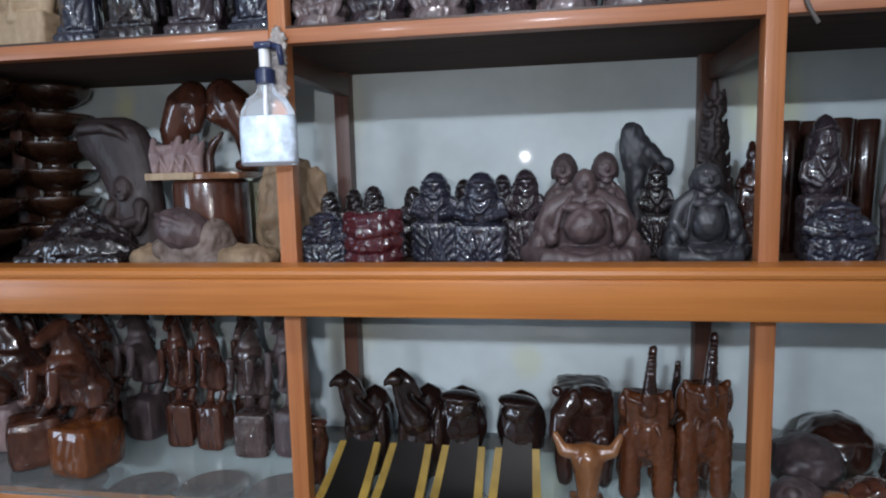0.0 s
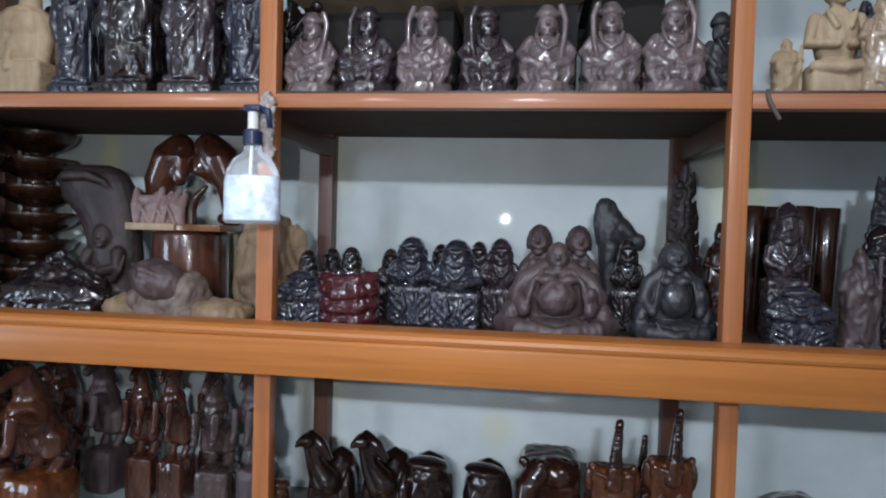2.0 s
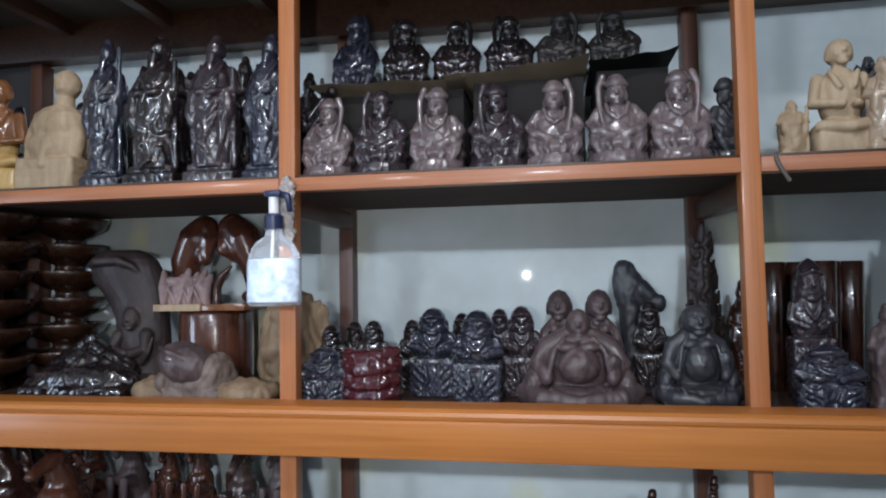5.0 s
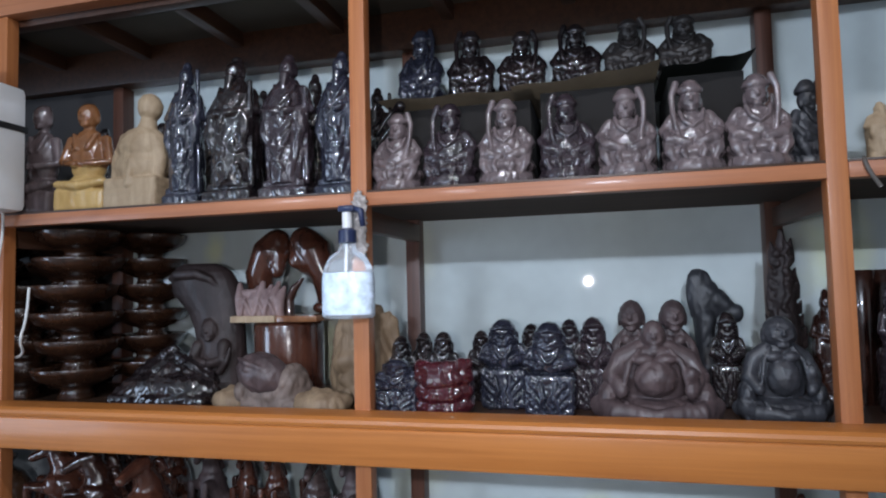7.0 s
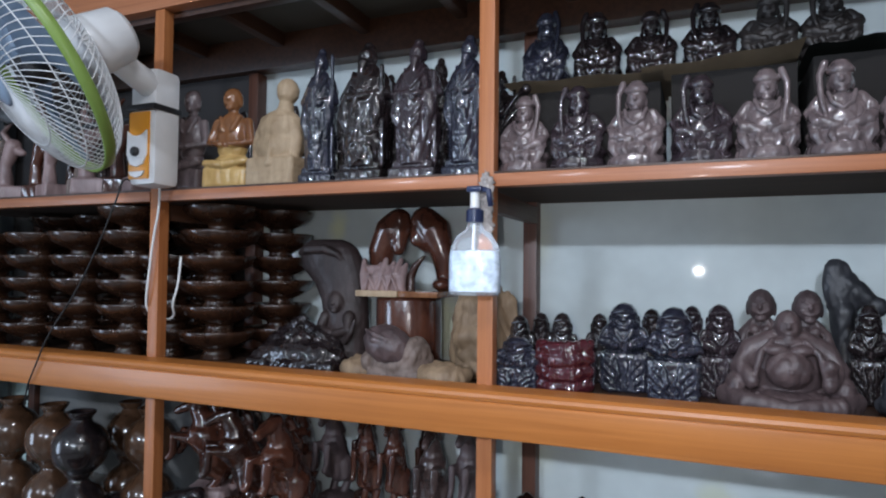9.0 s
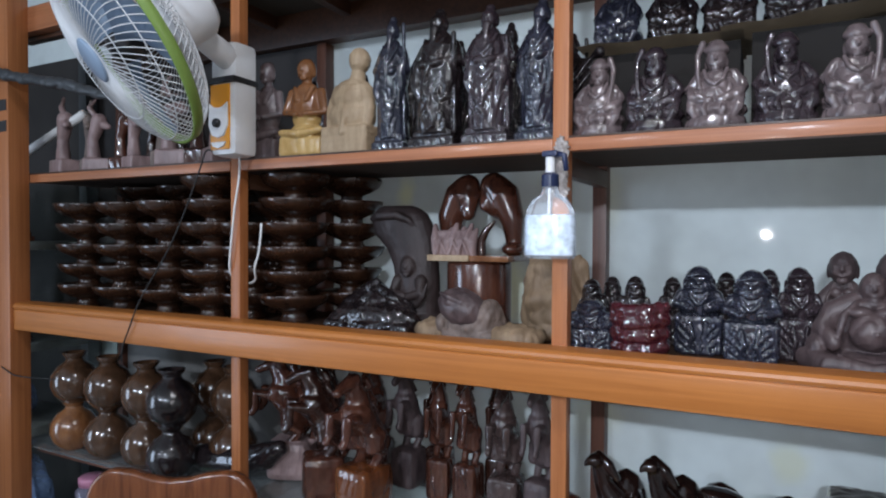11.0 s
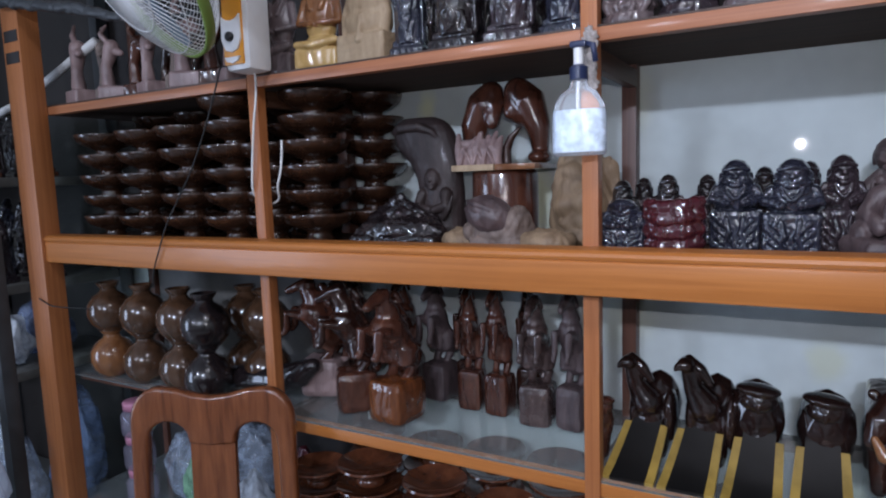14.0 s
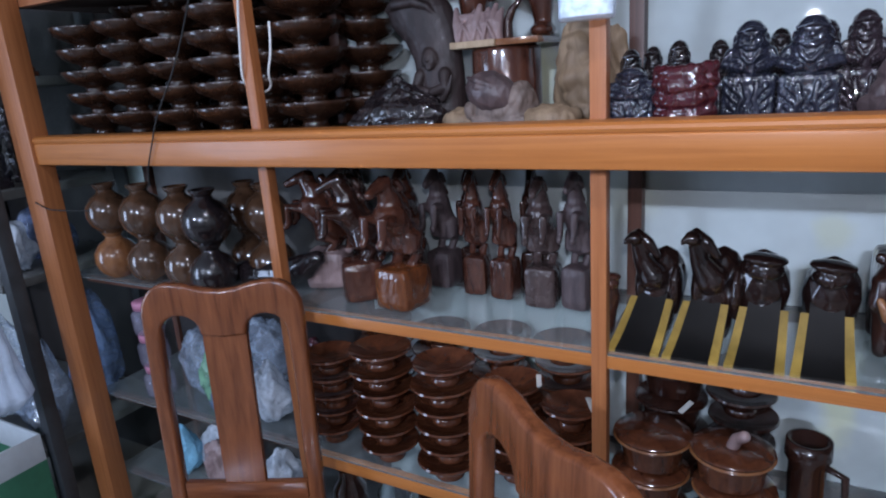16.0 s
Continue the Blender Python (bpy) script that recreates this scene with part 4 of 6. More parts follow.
def knotty(w, d, h, seed):
    """A root carving: a mound of twisting strands and knobs."""
    r = random.Random(seed)
    bm = bmesh.new()
    ball(bm, (0, 0, 0.3 * h), (0.47 * w, 0.42 * d, 0.42 * h))
    add_box(bm, (-0.44 * w, -0.4 * d, 0), (0.44 * w, 0.4 * d, 0.25 * h), 0.1 * h)
    for _ in range(26):
        a = r.uniform(-math.pi, 0.4)
        u, q = r.uniform(0.1, 0.95), r.uniform(0.06, 0.13) * h
        pts = []
        for k in range(4):
            a += r.uniform(-0.35, 0.35)
            u = min(1.0, max(0.05, u + r.uniform(-0.25, 0.25)))
            c = math.cos(u * math.pi / 2)
            pts.append((0.47 * w * math.cos(a) * c, 0.42 * d * math.sin(a) * c, 0.12 * h + 0.72 * h * u * r.uniform(0.85, 1.05)))
        limb(bm, pts, [q * 0.7, q, q * 1.2, q * 0.6])
    return sculpt("knotty", bm, 0.0026, 0.0015, 70, 1, 1)


def crumpled(w, d, h, seed):
    """A filled plastic bag: a sagging form broken by many sharp creases."""
    r = random.Random(seed)
    bm = bmesh.new()
    bmesh.ops.create_icosphere(bm, subdivisions=5, radius=1)
    cuts = []
    for _ in range(46):
        n = Vector((r.gauss(0, 1), r.gauss(0, 1), r.gauss(0, 0.7))).normalized()
        cuts.append((n, r.uniform(0.80, 0.93)))
    off = Vector((r.uniform(0, 9), r.uniform(0, 9), r.uniform(0, 9)))
    for v in bm.verts:
        c = v.co.copy()
        for n, at in cuts:
            over = c.dot(n) - at
            if over > 0:
                c -= n * over * 1.25
        c *= 1.06 + 0.2 * noise.noise(c * 2.0 + off) - 0.10 * abs(noise.noise(c * 5.0 + off)) - 0.08 * abs(noise.noise(c * 9.0 + off)) - 0.05 * abs(noise.noise(c * 19.0 + off))
        z = max(0.0, c.z * 0.5 + 0.46)
        pull = 1 - 0.35 * z * z
        v.co = Vector((c.x * 0.5 * w * pull, c.y * 0.5 * d * pull, z * h))
    me = bpy.data.meshes.new("crumpled")
    smooth(bm, 55).to_mesh(me)
    bm.free()
    return me


def frog(w, d, h):
    """A smooth round head with one long slit eye, half sunk in a rough hewn rock."""
    bm = bmesh.new()
    ball(bm, (0.05 * w, 0.04 * d, 0.26 * h), (0.5 * w, 0.48 * d, 0.46 * h))
    add_box(bm, (-0.36 * w, -0.4 * d, 0), (0.46 * w, 0.4 * d, 0.22 * h), 0.08 * h)
    ball(bm, (0.28 * w, -0.05 * d, 0.46 * h), (0.22 * w, 0.36 * d, 0.3 * h))
    ball(bm, (-0.4 * w, -0.2 * d, 0.3 * h), (0.1 * w, 0.2 * d, 0.2 * h))
    out = sculpt("rock", bm, 0.0026, w * 0.02, 45, 1, 1)
    bm = bmesh.new()
    ball(bm, (-0.08 * w, -0.2 * d, 0.6 * h), (0.39 * w, 0.36 * d, 0.34 * h), Matrix.Rotation(0.22, 4, "Y"))
    for k, zz in enumerate((0.7, 0.8)):
        limb(bm, [(-0.4 * w, -0.34 * d, (zz + 0.06) * h), (-0.2 * w, -0.52 * d, (zz + 0.01) * h), (0.02 * w, -0.5 * d, (zz - 0.09) * h), (0.13 * w, -0.42 * d, (zz - 0.16) * h)], [0.012 * w, 0.024 * w, 0.024 * w, 0.012 * w])
    ball(bm, (0.14 * w, -0.44 * d, 0.6 * h), (0.035 * w, 0.03 * d, 0.03 * h))
    head_mesh = sculpt("frog_head", bm, 0.0022, w * 0.006, 60, 1, 1)
    both = bmesh.new()
    both.from_mesh(out)
    n = len(both.faces)
    both.from_mesh(head_mesh)
    both.faces.ensure_lookup_table()
    for f in both.faces[n:]:
        f.material_index = 1
    both.to_mesh(out)
    both.free()
    out.materials.append(M["stone"])
    out.materials.append(M["brown_matt"])
    return out


def flame_crown(w, h, seed=3):
    """A slim tower of upward leaf points that widens into two side wings near its foot."""
    r = random.Random(seed)
    bm = bmesh.new()
    tube(bm, [(0, 0, 0), (0, 0, 0.4 * h), (0, 0, 0.7 * h), (0.02 * w, 0, 0.95 * h)], [0.38 * w, 0.33 * w, 0.2 * w, 0.05 * w], 12)
    for k in range(9):
        z = (0.3 + 0.065 * k) * h
        reach = (0.46 - 0.03 * k) * w
        for s in (-1, 1):
            j = r.uniform(-0.02, 0.02) * h
            limb(bm, [(s * 0.12 * w, -0.1 * w, z + j), (s * reach * 0.8, -0.06 * w, z + j + 0.012 * h), (s * reach, -0.04 * w, z + j + 0.075 * h)], [0.1 * w, 0.075 * w, 0.012 * w])
        limb(bm, [(r.uniform(-0.1, 0.1) * w, -0.25 * w, z), (r.uniform(-0.1, 0.1) * w, -0.3 * w, z + 0.03 * h), (0, -0.24 * w, z + 0.08 * h)], [0.06 * w, 0.06 * w, 0.01 * w])
    return sculpt("flame_crown", bm, 0.0024, w * 0.02, 90, 0.5, 1)


def wing_shape(w, h):
    """An upright blade that leans, with a rounded lobe at one side."""
    bm = bmesh.new()
    limb(bm, [(-0.12 * w, 0, 0.0), (-0.14 * w, 0, 0.4 * h), (-0.14 * w, 0, 0.6 * h)], [0.2 * w, 0.18 * w, 0.22 * w])
    ball(bm, (-0.17 * w, 0, 0.74 * h), (0.3 * w, 0.15 * w, 0.24 * h), Matrix.Rotation(-0.16, 4, "Y"))
    ball(bm, (-0.24 * w, 0, 0.88 * h), (0.22 * w, 0.12 * w, 0.1 * h))
    limb(bm, [(-0.05 * w, 0, 0.8 * h), (0.16 * w, 0, 0.72 * h), (0.34 * w, 0, 0.65 * h)], [0.16 * w, 0.17 * w, 0.13 * w])
    ball(bm, (0.38 * w, -0.02 * w, 0.64 * h), (0.17 * w, 0.16 * w, 0.07 * h))
    ball(bm, (0, 0, 0.06 * h), (0.42 * w, 0.3 * w, 0.08 * h))
    return sculpt("wing_shape", bm, 0.0034, w * 0.02, 70, 0.6, 1)


def half_torso(w, h):
    """A pale carving with broad shoulders and a narrow neck."""
    bm = bmesh.new()
    add_box(bm, (-0.49 * w, -0.3 * w, 0), (0.49 * w, 0.3 * w, 0.25 * h), 0.03 * w)
    ball(bm, (0, 0, 0.36 * h), (0.49 * w, 0.3 * w, 0.18 * h))
    ball(bm, (0.02 * w, 0, 0.52 * h), (0.45 * w, 0.28 * w, 0.19 * h))
    for s in (-1, 1):
        limb(bm, [(s * 0.28 * w, 0, 0.6 * h), (s * 0.42 * w, -0.04 * w, 0.42 * h), (s * 0.4 * w, -0.1 * w, 0.26 * h)], [0.12 * w, 0.1 * w, 0.08 * w])
    limb(bm, [(0, -0.3 * w, 0.2 * h), (0.02 * w, -0.29 * w, 0.4 * h)], [0.05 * w, 0.03 * w])
    tube(bm, [(0.08 * w, 0.02 * w, 0.64 * h), (0.12 * w, 0.03 * w, 0.76 * h)], [0.17 * w, 0.12 * w], 12)
    ball(bm, (0.14 * w, 0.03 * w, 0.87 * h), (0.2 * w, 0.19 * w, 0.12 * h))
    return sculpt("half_torso", bm, 0.0034, w * 0.012, 45, 1.6, 1)


# ---- middle row, bay with the pot-bellied monks ----
belly = potbellied(0.232, 0.153, 0.088)
G = "carved monk figurines"
stand("monk_figurine", belly, M["brown_matt"], (0.103, 1.125, ROW2), "large matt brown pot-bellied monk carving, seated", "figurine", G, 0)
stout = potbellied(0.165, 0.158, 0.165)
stand("monk_figurine", stout, M["black_matt"], (0.312, 1.14, ROW2), "matt black pot-bellied monk carving, seated", "figurine", G, 4)
slim = potbellied(0.125, 0.186, 0.2)
stand("monk_figurine", slim, M["brown_matt"], (0.072, 1.265, ROW2), "matt brown pot-bellied monk carving behind a larger one", "figurine", G, -8)
stand("monk_figurine", slim, M["brown_matt"], (0.15, 1.255, ROW2), "matt brown pot-bellied monk carving behind a larger one", "figurine", G, 6)
robe = robed_monk(0.1, 0.155)
mini = robed_monk(0.07, 0.125, 0.28)
LAB = "small dark glossy lacquered monk carving"
for x, y, w, h, mat, turn in ((-0.18, 1.19, 1.0, 1.0, "blue_black", 3), (-0.083, 1.125, 1.02, 0.985, "blue_black", -3), (-0.004, 1.2, 0.82, 1.01, "plum", 5), (-0.134, 1.28, 0.6, 0.9, "black", 0), (-0.399, 1.2, 0.6, 0.78, "black", 8), (-0.367, 1.26, 0.55, 0.8, "black", -5), (-0.305, 1.19, 0.6, 0.84, "black", 4), (-0.239, 1.26, 0.55, 0.82, "black", 10), (0.246, 1.24, 0.68, 1.05, "black", -6), (-0.055, 1.3, 0.6, 0.95, "plum", 0)):
    if w < 0.65:
        stand("monk_figurine", mini, M[mat], (x, y, ROW2), LAB, "figurine", G, turn, (w * 1.65, w * 1.5, h * 1.24))
    else:
        stand("monk_figurine", robe, M[mat], (x, y, ROW2), LAB, "figurine", G, turn, (w, w, h))
squat = robed_monk(0.1, 0.1)
stand("monk_figurine", squat, M["blue_black"], (-0.375, 1.095, ROW2), "squat blue-black glossy carving", "figurine", G, 4, (1.0, 0.9, 0.86))
bm = bmesh.new()
add_box(bm, (-0.049, -0.033, 0), (0.049, 0.033, 0.074), 0.014)
for z, rr in ((0.012, 0.012), (0.034, 0.013), (0.056, 0.014), (0.072, 0.012)):
    limb(bm, [(-0.046, -0.02, z + 0.006), (-0.02, -0.034, z), (0.02, -0.035, z + 0.003), (0.046, -0.02, z + 0.008)], [rr * 0.8, rr, rr, rr * 0.8])
red_lump = sculpt("red", bm, 0.0022, 0.002, 60, 1.4, 2)
stand("red_carving", red_lump, M["red"], (-0.275, 1.09, ROW2), "squat dark red glossy lacquered carving", "carving")
stand("wing_carving", wing_shape(0.105, 0.252), M["black_matt"], (0.236, 1.33, ROW2), "tall matt black carving of a raised wing", "carving")
crown_mesh = flame_crown(0.085, 0.335)
stand("crown_carving", crown_mesh, M["dark_matt"], (0.36, 1.29, ROW2), "tall brown carving with flame-shaped points", "carving")
stand("dark_carving", tall_robed(0.06, 0.2, 8), M["deep_mahogany"], (0.436, 1.3, ROW2), "narrow dark brown carving beside the back post", "carving")

# ---- middle row, next bay: dark vases and figures ----


def vase_mesh(profile, sides=28):
    bm = lathe(bmesh.new(), profile, sides=sides)
    bmesh.ops.recalc_face_normals(bm, faces=bm.faces[:])
    smooth(bm, 50)
    me = bpy.data.meshes.new("turned")
    bm.to_mesh(me)
    bm.free()
    return me


beaker = vase_mesh([(0, 0), (0.022, 0), (0.02, 0.02), (0.024, 0.12), (0.028, 0.232), (0.025, 0.235), (0.02, 0.12), (0, 0.1)], 20)
for x, y in ((0.495, 1.3), (0.545, 1.33), (0.6, 1.31), (0.65, 1.33), (0.575, 1.27)):
    stand("tall_beaker", beaker, M["deep_mahogany"], (x, y, ROW2), "tall dark glossy turned wooden beaker", "beaker", "beakers")
stand("monk_figurine", robed_monk(0.085, 0.24), M["plum"], (0.527, 1.2, ROW2), "tall dusty plum-coloured monk carving", "figurine", G)
stand("monk_figurine", squat, M["blue_black"], (0.51, 1.095, ROW2), "squat blue-black glossy carving", "figurine", G, -5, (1.12, 0.9, 0.9))
stand("monk_figurine", tall_robed(0.066, 0.158, 4), M["brown_matt"], (0.614, 1.115, ROW2), "matt brown standing monk carving", "figurine", G)
stand("crown_carving", flame_crown(0.12, 0.335, 9), M["black_matt"], (0.745, 1.28, ROW2), "tall matt black leafy carving", "carving")
stand("monk_figurine", robe, M["black"], (0.69, 1.2, ROW2), LAB, "figurine", G, 0, (0.9, 0.9, 1.3))
stand("monk_figurine", stout, M["black_matt"], (0.80, 1.12, ROW2), "matt black pot-bellied monk carving, seated", "figurine", G, -6)

# ---- middle row, bay with the cobra ----


def footed_dish(r, h):
    return vase_mesh([(0, 0), (r * 0.40, 0), (r * 0.42, h * 0.08), (r * 0.36, h * 0.2), (r * 0.33, h * 0.3), (r * 0.36, h * 0.38), (r * 0.62, h * 0.5), (r * 0.88, h * 0.68), (r * 0.97, h * 0.86), (r, h * 0.95), (r * 0.985, h), (r * 0.93, h * 0.97), (r * 0.7, h * 0.86), (0, h * 0.84)], 36)


DISH_H = 0.076
dish = footed_dish(0.1, DISH_H)
jit = random.Random(4)


def dish_stack(x, y, n, z, scale=1.0, mesh=None, height=None, mat="dish", label="glossy brown turned wooden footed dish in a stack", name="footed_dish", group="stacked dishes"):
    step = (height or DISH_H) * (0.985 if mesh else 0.84)
    for k in range(n):
        s = scale * jit.uniform(0.96, 1.03)
        stand(name, mesh or dish, M[mat], (x + jit.uniform(-.005, .005), y + jit.uniform(-.005, .005), z + k * step + (0.0001 if k == 0 else 0)), label, "dish", group, jit.uniform(0, 360), (s, s, 1))


dish_stack(-1.195, 1.165, 6, ROW2, 1.0)
dish_stack(-1.125, 1.325, 6, ROW2, 0.92)
stand("dark_carving", knotty(0.27, 0.13, 0.085, 11), M["black"], (-0.91, 1.12, ROW2), "low black knotty root carving", "carving")
stand("dark_carving", knotty(0.25, 0.11, 0.112, 12), M["black"], (-0.95, 1.19, ROW2), "dark glossy knotty carving", "carving")
stand("cobra_carving", cobra(0.15, 0.29), M["dark_matt"], (-0.882, 1.25, ROW2), "matt brown carving of a cobra with spread hood", "carving")
drum = vase_mesh([(0, 0), (0.08, 0), (0.082, 0.008), (0.082, 0.142), (0.08, 0.148), (0.074, 0.151), (0, 0.151)], 40)
stand("round_box", drum, M["mahogany"], (-0.708, 1.29, ROW2), "glossy mahogany cylinder carrying two small boards", "box")
BZ = 1.359
tagged(part("small_board", box((-0.81, 1.2, BZ - 0.015), (-0.698, 1.35, BZ), 0.002), M["pale"], None), "small pale wooden board lying on a cylinder", "board")
tagged(part("small_board", box((-0.6975, 1.205, BZ - 0.0148), (-0.597, 1.35, BZ - 0.0005), 0.002), M["amber"], None), "small red-brown wooden board lying on a cylinder", "board")
bm = bmesh.new()
add_box(bm, (-0.05, -0.018, 0), (0.05, 0.02, 0.06), 0.008)
for x, hh, lean in ((-0.05, 0.078, -0.008), (-0.033, 0.06, 0.0), (-0.016, 0.068, 0.004), (0.0, 0.08, 0.002), (0.017, 0.07, 0.006), (0.034, 0.079, 0.008), (0.049, 0.066, 0.006)):
    limb(bm, [(x, -0.014, 0), (x, -0.018, hh * 0.5), (x + lean, -0.004, hh * 0.93)], [0.009, 0.0115, 0.005])
for x in (-0.03, 0.005, 0.03):
    limb(bm, [(x - 0.014, -0.026, 0.002), (x, -0.03, 0.035), (x + 0.012, -0.026, 0.002)], [0.004, 0.005, 0.004])
stand("lotus_carving", sculpt("lotus", bm, 0.002, 0.001, 60, 0.5, 1), M["pinkish"], (-0.744, 1.235, BZ), "pale pinkish carving of pointed petals on a board", "carving")
bm = bmesh.new()
limb(bm, [(0, 0, 0), (0.0, 0, 0.035), (0.012, 0, 0.06), (0.034, 0, 0.082)], [0.011, 0.01, 0.008, 0.003])
stand("hook_carving", sculpt("hook", bm, 0.0026, 0, 60, 0.5, 2), M["deep_mahogany"], (-0.678, 1.235, BZ - 0.0005), "small dark curved horn carving", "carving")
stand("arch_carving", twin_arch(0.218, 0.206), M["mahogany"], (-0.716, 1.31, BZ), "glossy mahogany carving of two arching beasts", "carving")
stand("frog_carving", frog(0.15, 0.12, 0.104), M["stone"], (-0.643, 1.105, ROW2), "dull brown carving of a crouching frog", "carving")
for x, y, w in ((-0.53, 1.085, 0.12), (-0.73, 1.1, 0.1)):
    stand("flat_carving", lump(w, 0.09, 0.03, int(w * 100), 0.8, 16), M["tan"], (x, y, ROW2), "low flat dull brown carving", "carving")
stand("pale_carving", lump(0.15, 0.11, 0.232, 21, 0.35, 10), M["tan"], (-0.488, 1.21, ROW2), "pale raw wood carving, half worked", "carving")

# ---- middle row, end bay: stacks of footed dishes ----
for x, y, n in ((-2.03, 1.13, 5), (-1.845, 1.13, 5), (-1.64, 1.125, 5), (-1.45, 1.12, 6), (-1.35, 1.16, 4), (-2.0, 1.32, 6), (-1.8, 1.32, 6), (-1.6, 1.32, 6), (-1.4, 1.32, 6)):
    dish_stack(x, y, n, ROW2, 0.92)

# ---- top row ----
elders = {1: seated_elder(0.112, 0.163, 1), -1: seated_elder(0.112, 0.163, -1)}
for k, x in enumerate((-0.359, -0.253, -0.146, -0.035, 0.069, 0.179, 0.284)):
    stand("elder_figurine", elders[1 if k in (0, 4, 6) else -1], M["grey_plum" if k not in (1, 3) else "plum"], (x, 1.085, ROW1), "seated elder carving with a staff, dusty plum lacquer", "figurine", "seated elders", jit.uniform(-6, 6), jit.uniform(0.97, 1.04))
stand("elder_figurine", elders[1], M["black_matt"], (0.374, 1.13, ROW1), "seated elder carving, dull dark wood", "figurine", "seated elders", 30, (0.85, 0.85, 1.0))
stand("monk_figurine", tall_robed(0.06, 0.21, 14), M["grey_plum"], (0.335, 1.3, ROW1), "grey-brown standing carving at the back", "figurine")
# near-black cartons paint the shaded gap behind the elders, below the sheets
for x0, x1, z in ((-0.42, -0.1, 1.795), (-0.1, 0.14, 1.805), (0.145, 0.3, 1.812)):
    c = tagged(part("carton", box((x0 + 0.01, 1.19, ROW1), (x1 - 0.01, 1.395, z - 0.004), 0.002), M["dark_box"], None), "carton blackened as the shaded gap below a loose card sheet", "carton")
for x0, x1, z0, z1, mat, lab in ((-0.425, -0.105, 1.806, 1.801, "card", "loose brown cardboard sheet lying on a carton"), (-0.145, 0.14, 1.808, 1.83, "card", "loose brown cardboard sheet, bent up at one end"), (0.142, 0.305, 1.816, 1.832, "dark_card", "loose dark green card sheet")):
    bm = bmesh.new()
    n = 8
    vs = [[bm.verts.new((x0 + (x1 - x0) * i / n, y, z0 + (z1 - z0) * (i / n) ** 1.6 + 0.003 * math.sin(i * 1.7))) for y in (1.15, 1.395)] for i in range(n + 1)]
    for a, b in zip(vs, vs[1:]):
        bm.faces.new((a[0], b[0], b[1], a[1]))
    bmesh.ops.solidify(bm, geom=bm.faces[:], thickness=0.004)
    tagged(part("card_sheet", smooth(bm), M[mat], None), lab, "cardboard")
for k, (x, z) in enumerate(((-0.366, 1.812), (-0.25, 1.812), (-0.136, 1.815), (-0.02, 1.822), (0.09, 1.834), (0.2, 1.834))):
    stand("elder_figurine", elders[-1 if k % 2 else 1], M[("blue_black", "black", "black", "black", "dark_back", "dark_back")[k]], (x, 1.29, z), "dark lacquered seated elder standing on a card sheet", "figurine", "back row figurines", jit.uniform(-8, 8), (1.06, 1.0, (1.19, 1.1, 0.99, 0.95, 0.85, 0.82)[k]))
stand("rattle_carving", flame_crown(0.06, 0.2, 31), M["black"], (-0.415, 1.19, ROW1), "dark carving with knobbed sticks", "carving")
for dz, dx in ((0.19, 0.03), (0.165, 0.04)):
    bm = bmesh.new()
    limb(bm, [(-0.02, 0, -0.05), (dx * 0.4, 0, -0.01), (dx, 0, 0)], [0.003, 0.003, 0.011])
    stand("rattle", sculpt("rattle", bm, 0.0022, 0, 60, 1, 1), M["black"], (-0.405, 1.15, ROW1 + dz), "small black knobbed stick leaning in a carving", "rattle")

talls = [tall_robed(0.105, 0.305, s) for s in (1, 2, 3)]
for x, y, w, h, mat, k in ((-0.847, 1.1, 0.86, 1.05, "blue_black", 0), (-0.718, 1.09, 1.18, 1.03, "black", 1), (-0.596, 1.09, 1.08, 1.0, "plum", 2), (-0.482, 1.1, 1.0, 0.99, "blue_black", 0), (-0.655, 1.23, 0.7, 0.93, "black", 1), (-0.53, 1.24, 0.7, 0.95, "black", 2), (-0.77, 1.24, 0.65, 0.82, "black", 0), (-0.885, 1.25, 0.6, 0.8, "black", 2), (-0.59, 1.2, 0.85, 0.98, "black", 1), (-0.72, 1.2, 0.8, 0.9, "black", 2), (-0.45, 1.22, 0.8, 0.85, "black", 0)):
    stand("robed_figurine", talls[k], M[mat], (x, y, ROW1), "tall standing robed carving in dark glossy lacquer", "figurine", "standing robed figures", jit.uniform(-10, 10), (w, w, h))
kneel = kneeling(0.1, 0.245)
two = kneel.copy()
two.materials.clear()
two.materials.append(M["amber"])
two.materials.append(M["yellow"])
for p in two.polygons:
    p.material_index = 1 if p.center.z < 0.098 else 0
stand("kneeling_figurine", two, M["amber"], (-1.095, 1.09, ROW1), "glossy amber kneeling carving on a yellow base", "figurine", "kneeling figures", 10, (1.26, 1.1, 1.02))
three = two.copy()
three.materials.clear()
three.materials.append(M["grey_plum"])
three.materials.append(M["yellow"])
stand("kneeling_figurine", three, M["grey_plum"], (-1.222, 1.09, ROW1), "dusty brown kneeling carving on a yellow base", "figurine", "kneeling figures", 0, (1.14, 1.05, 1.05))
stand("kneeling_figurine", kneel, M["black"], (-1.2, 1.25, ROW1), "dark kneeling carving at the back", "figurine", "kneeling figures", 0, (0.7, 0.7, 0.98))
stand("kneeling_figurine", kneel, M["black"], (-1.03, 1.25, ROW1), "dark kneeling carving at the back", "figurine", "kneeling figures", 0, (0.7, 0.7, 0.98))
stand("pale_carving", half_torso(0.133, 0.262), M["pale"], (-0.96, 1.095, ROW1), "pale raw wood carving with a broad back", "carving")
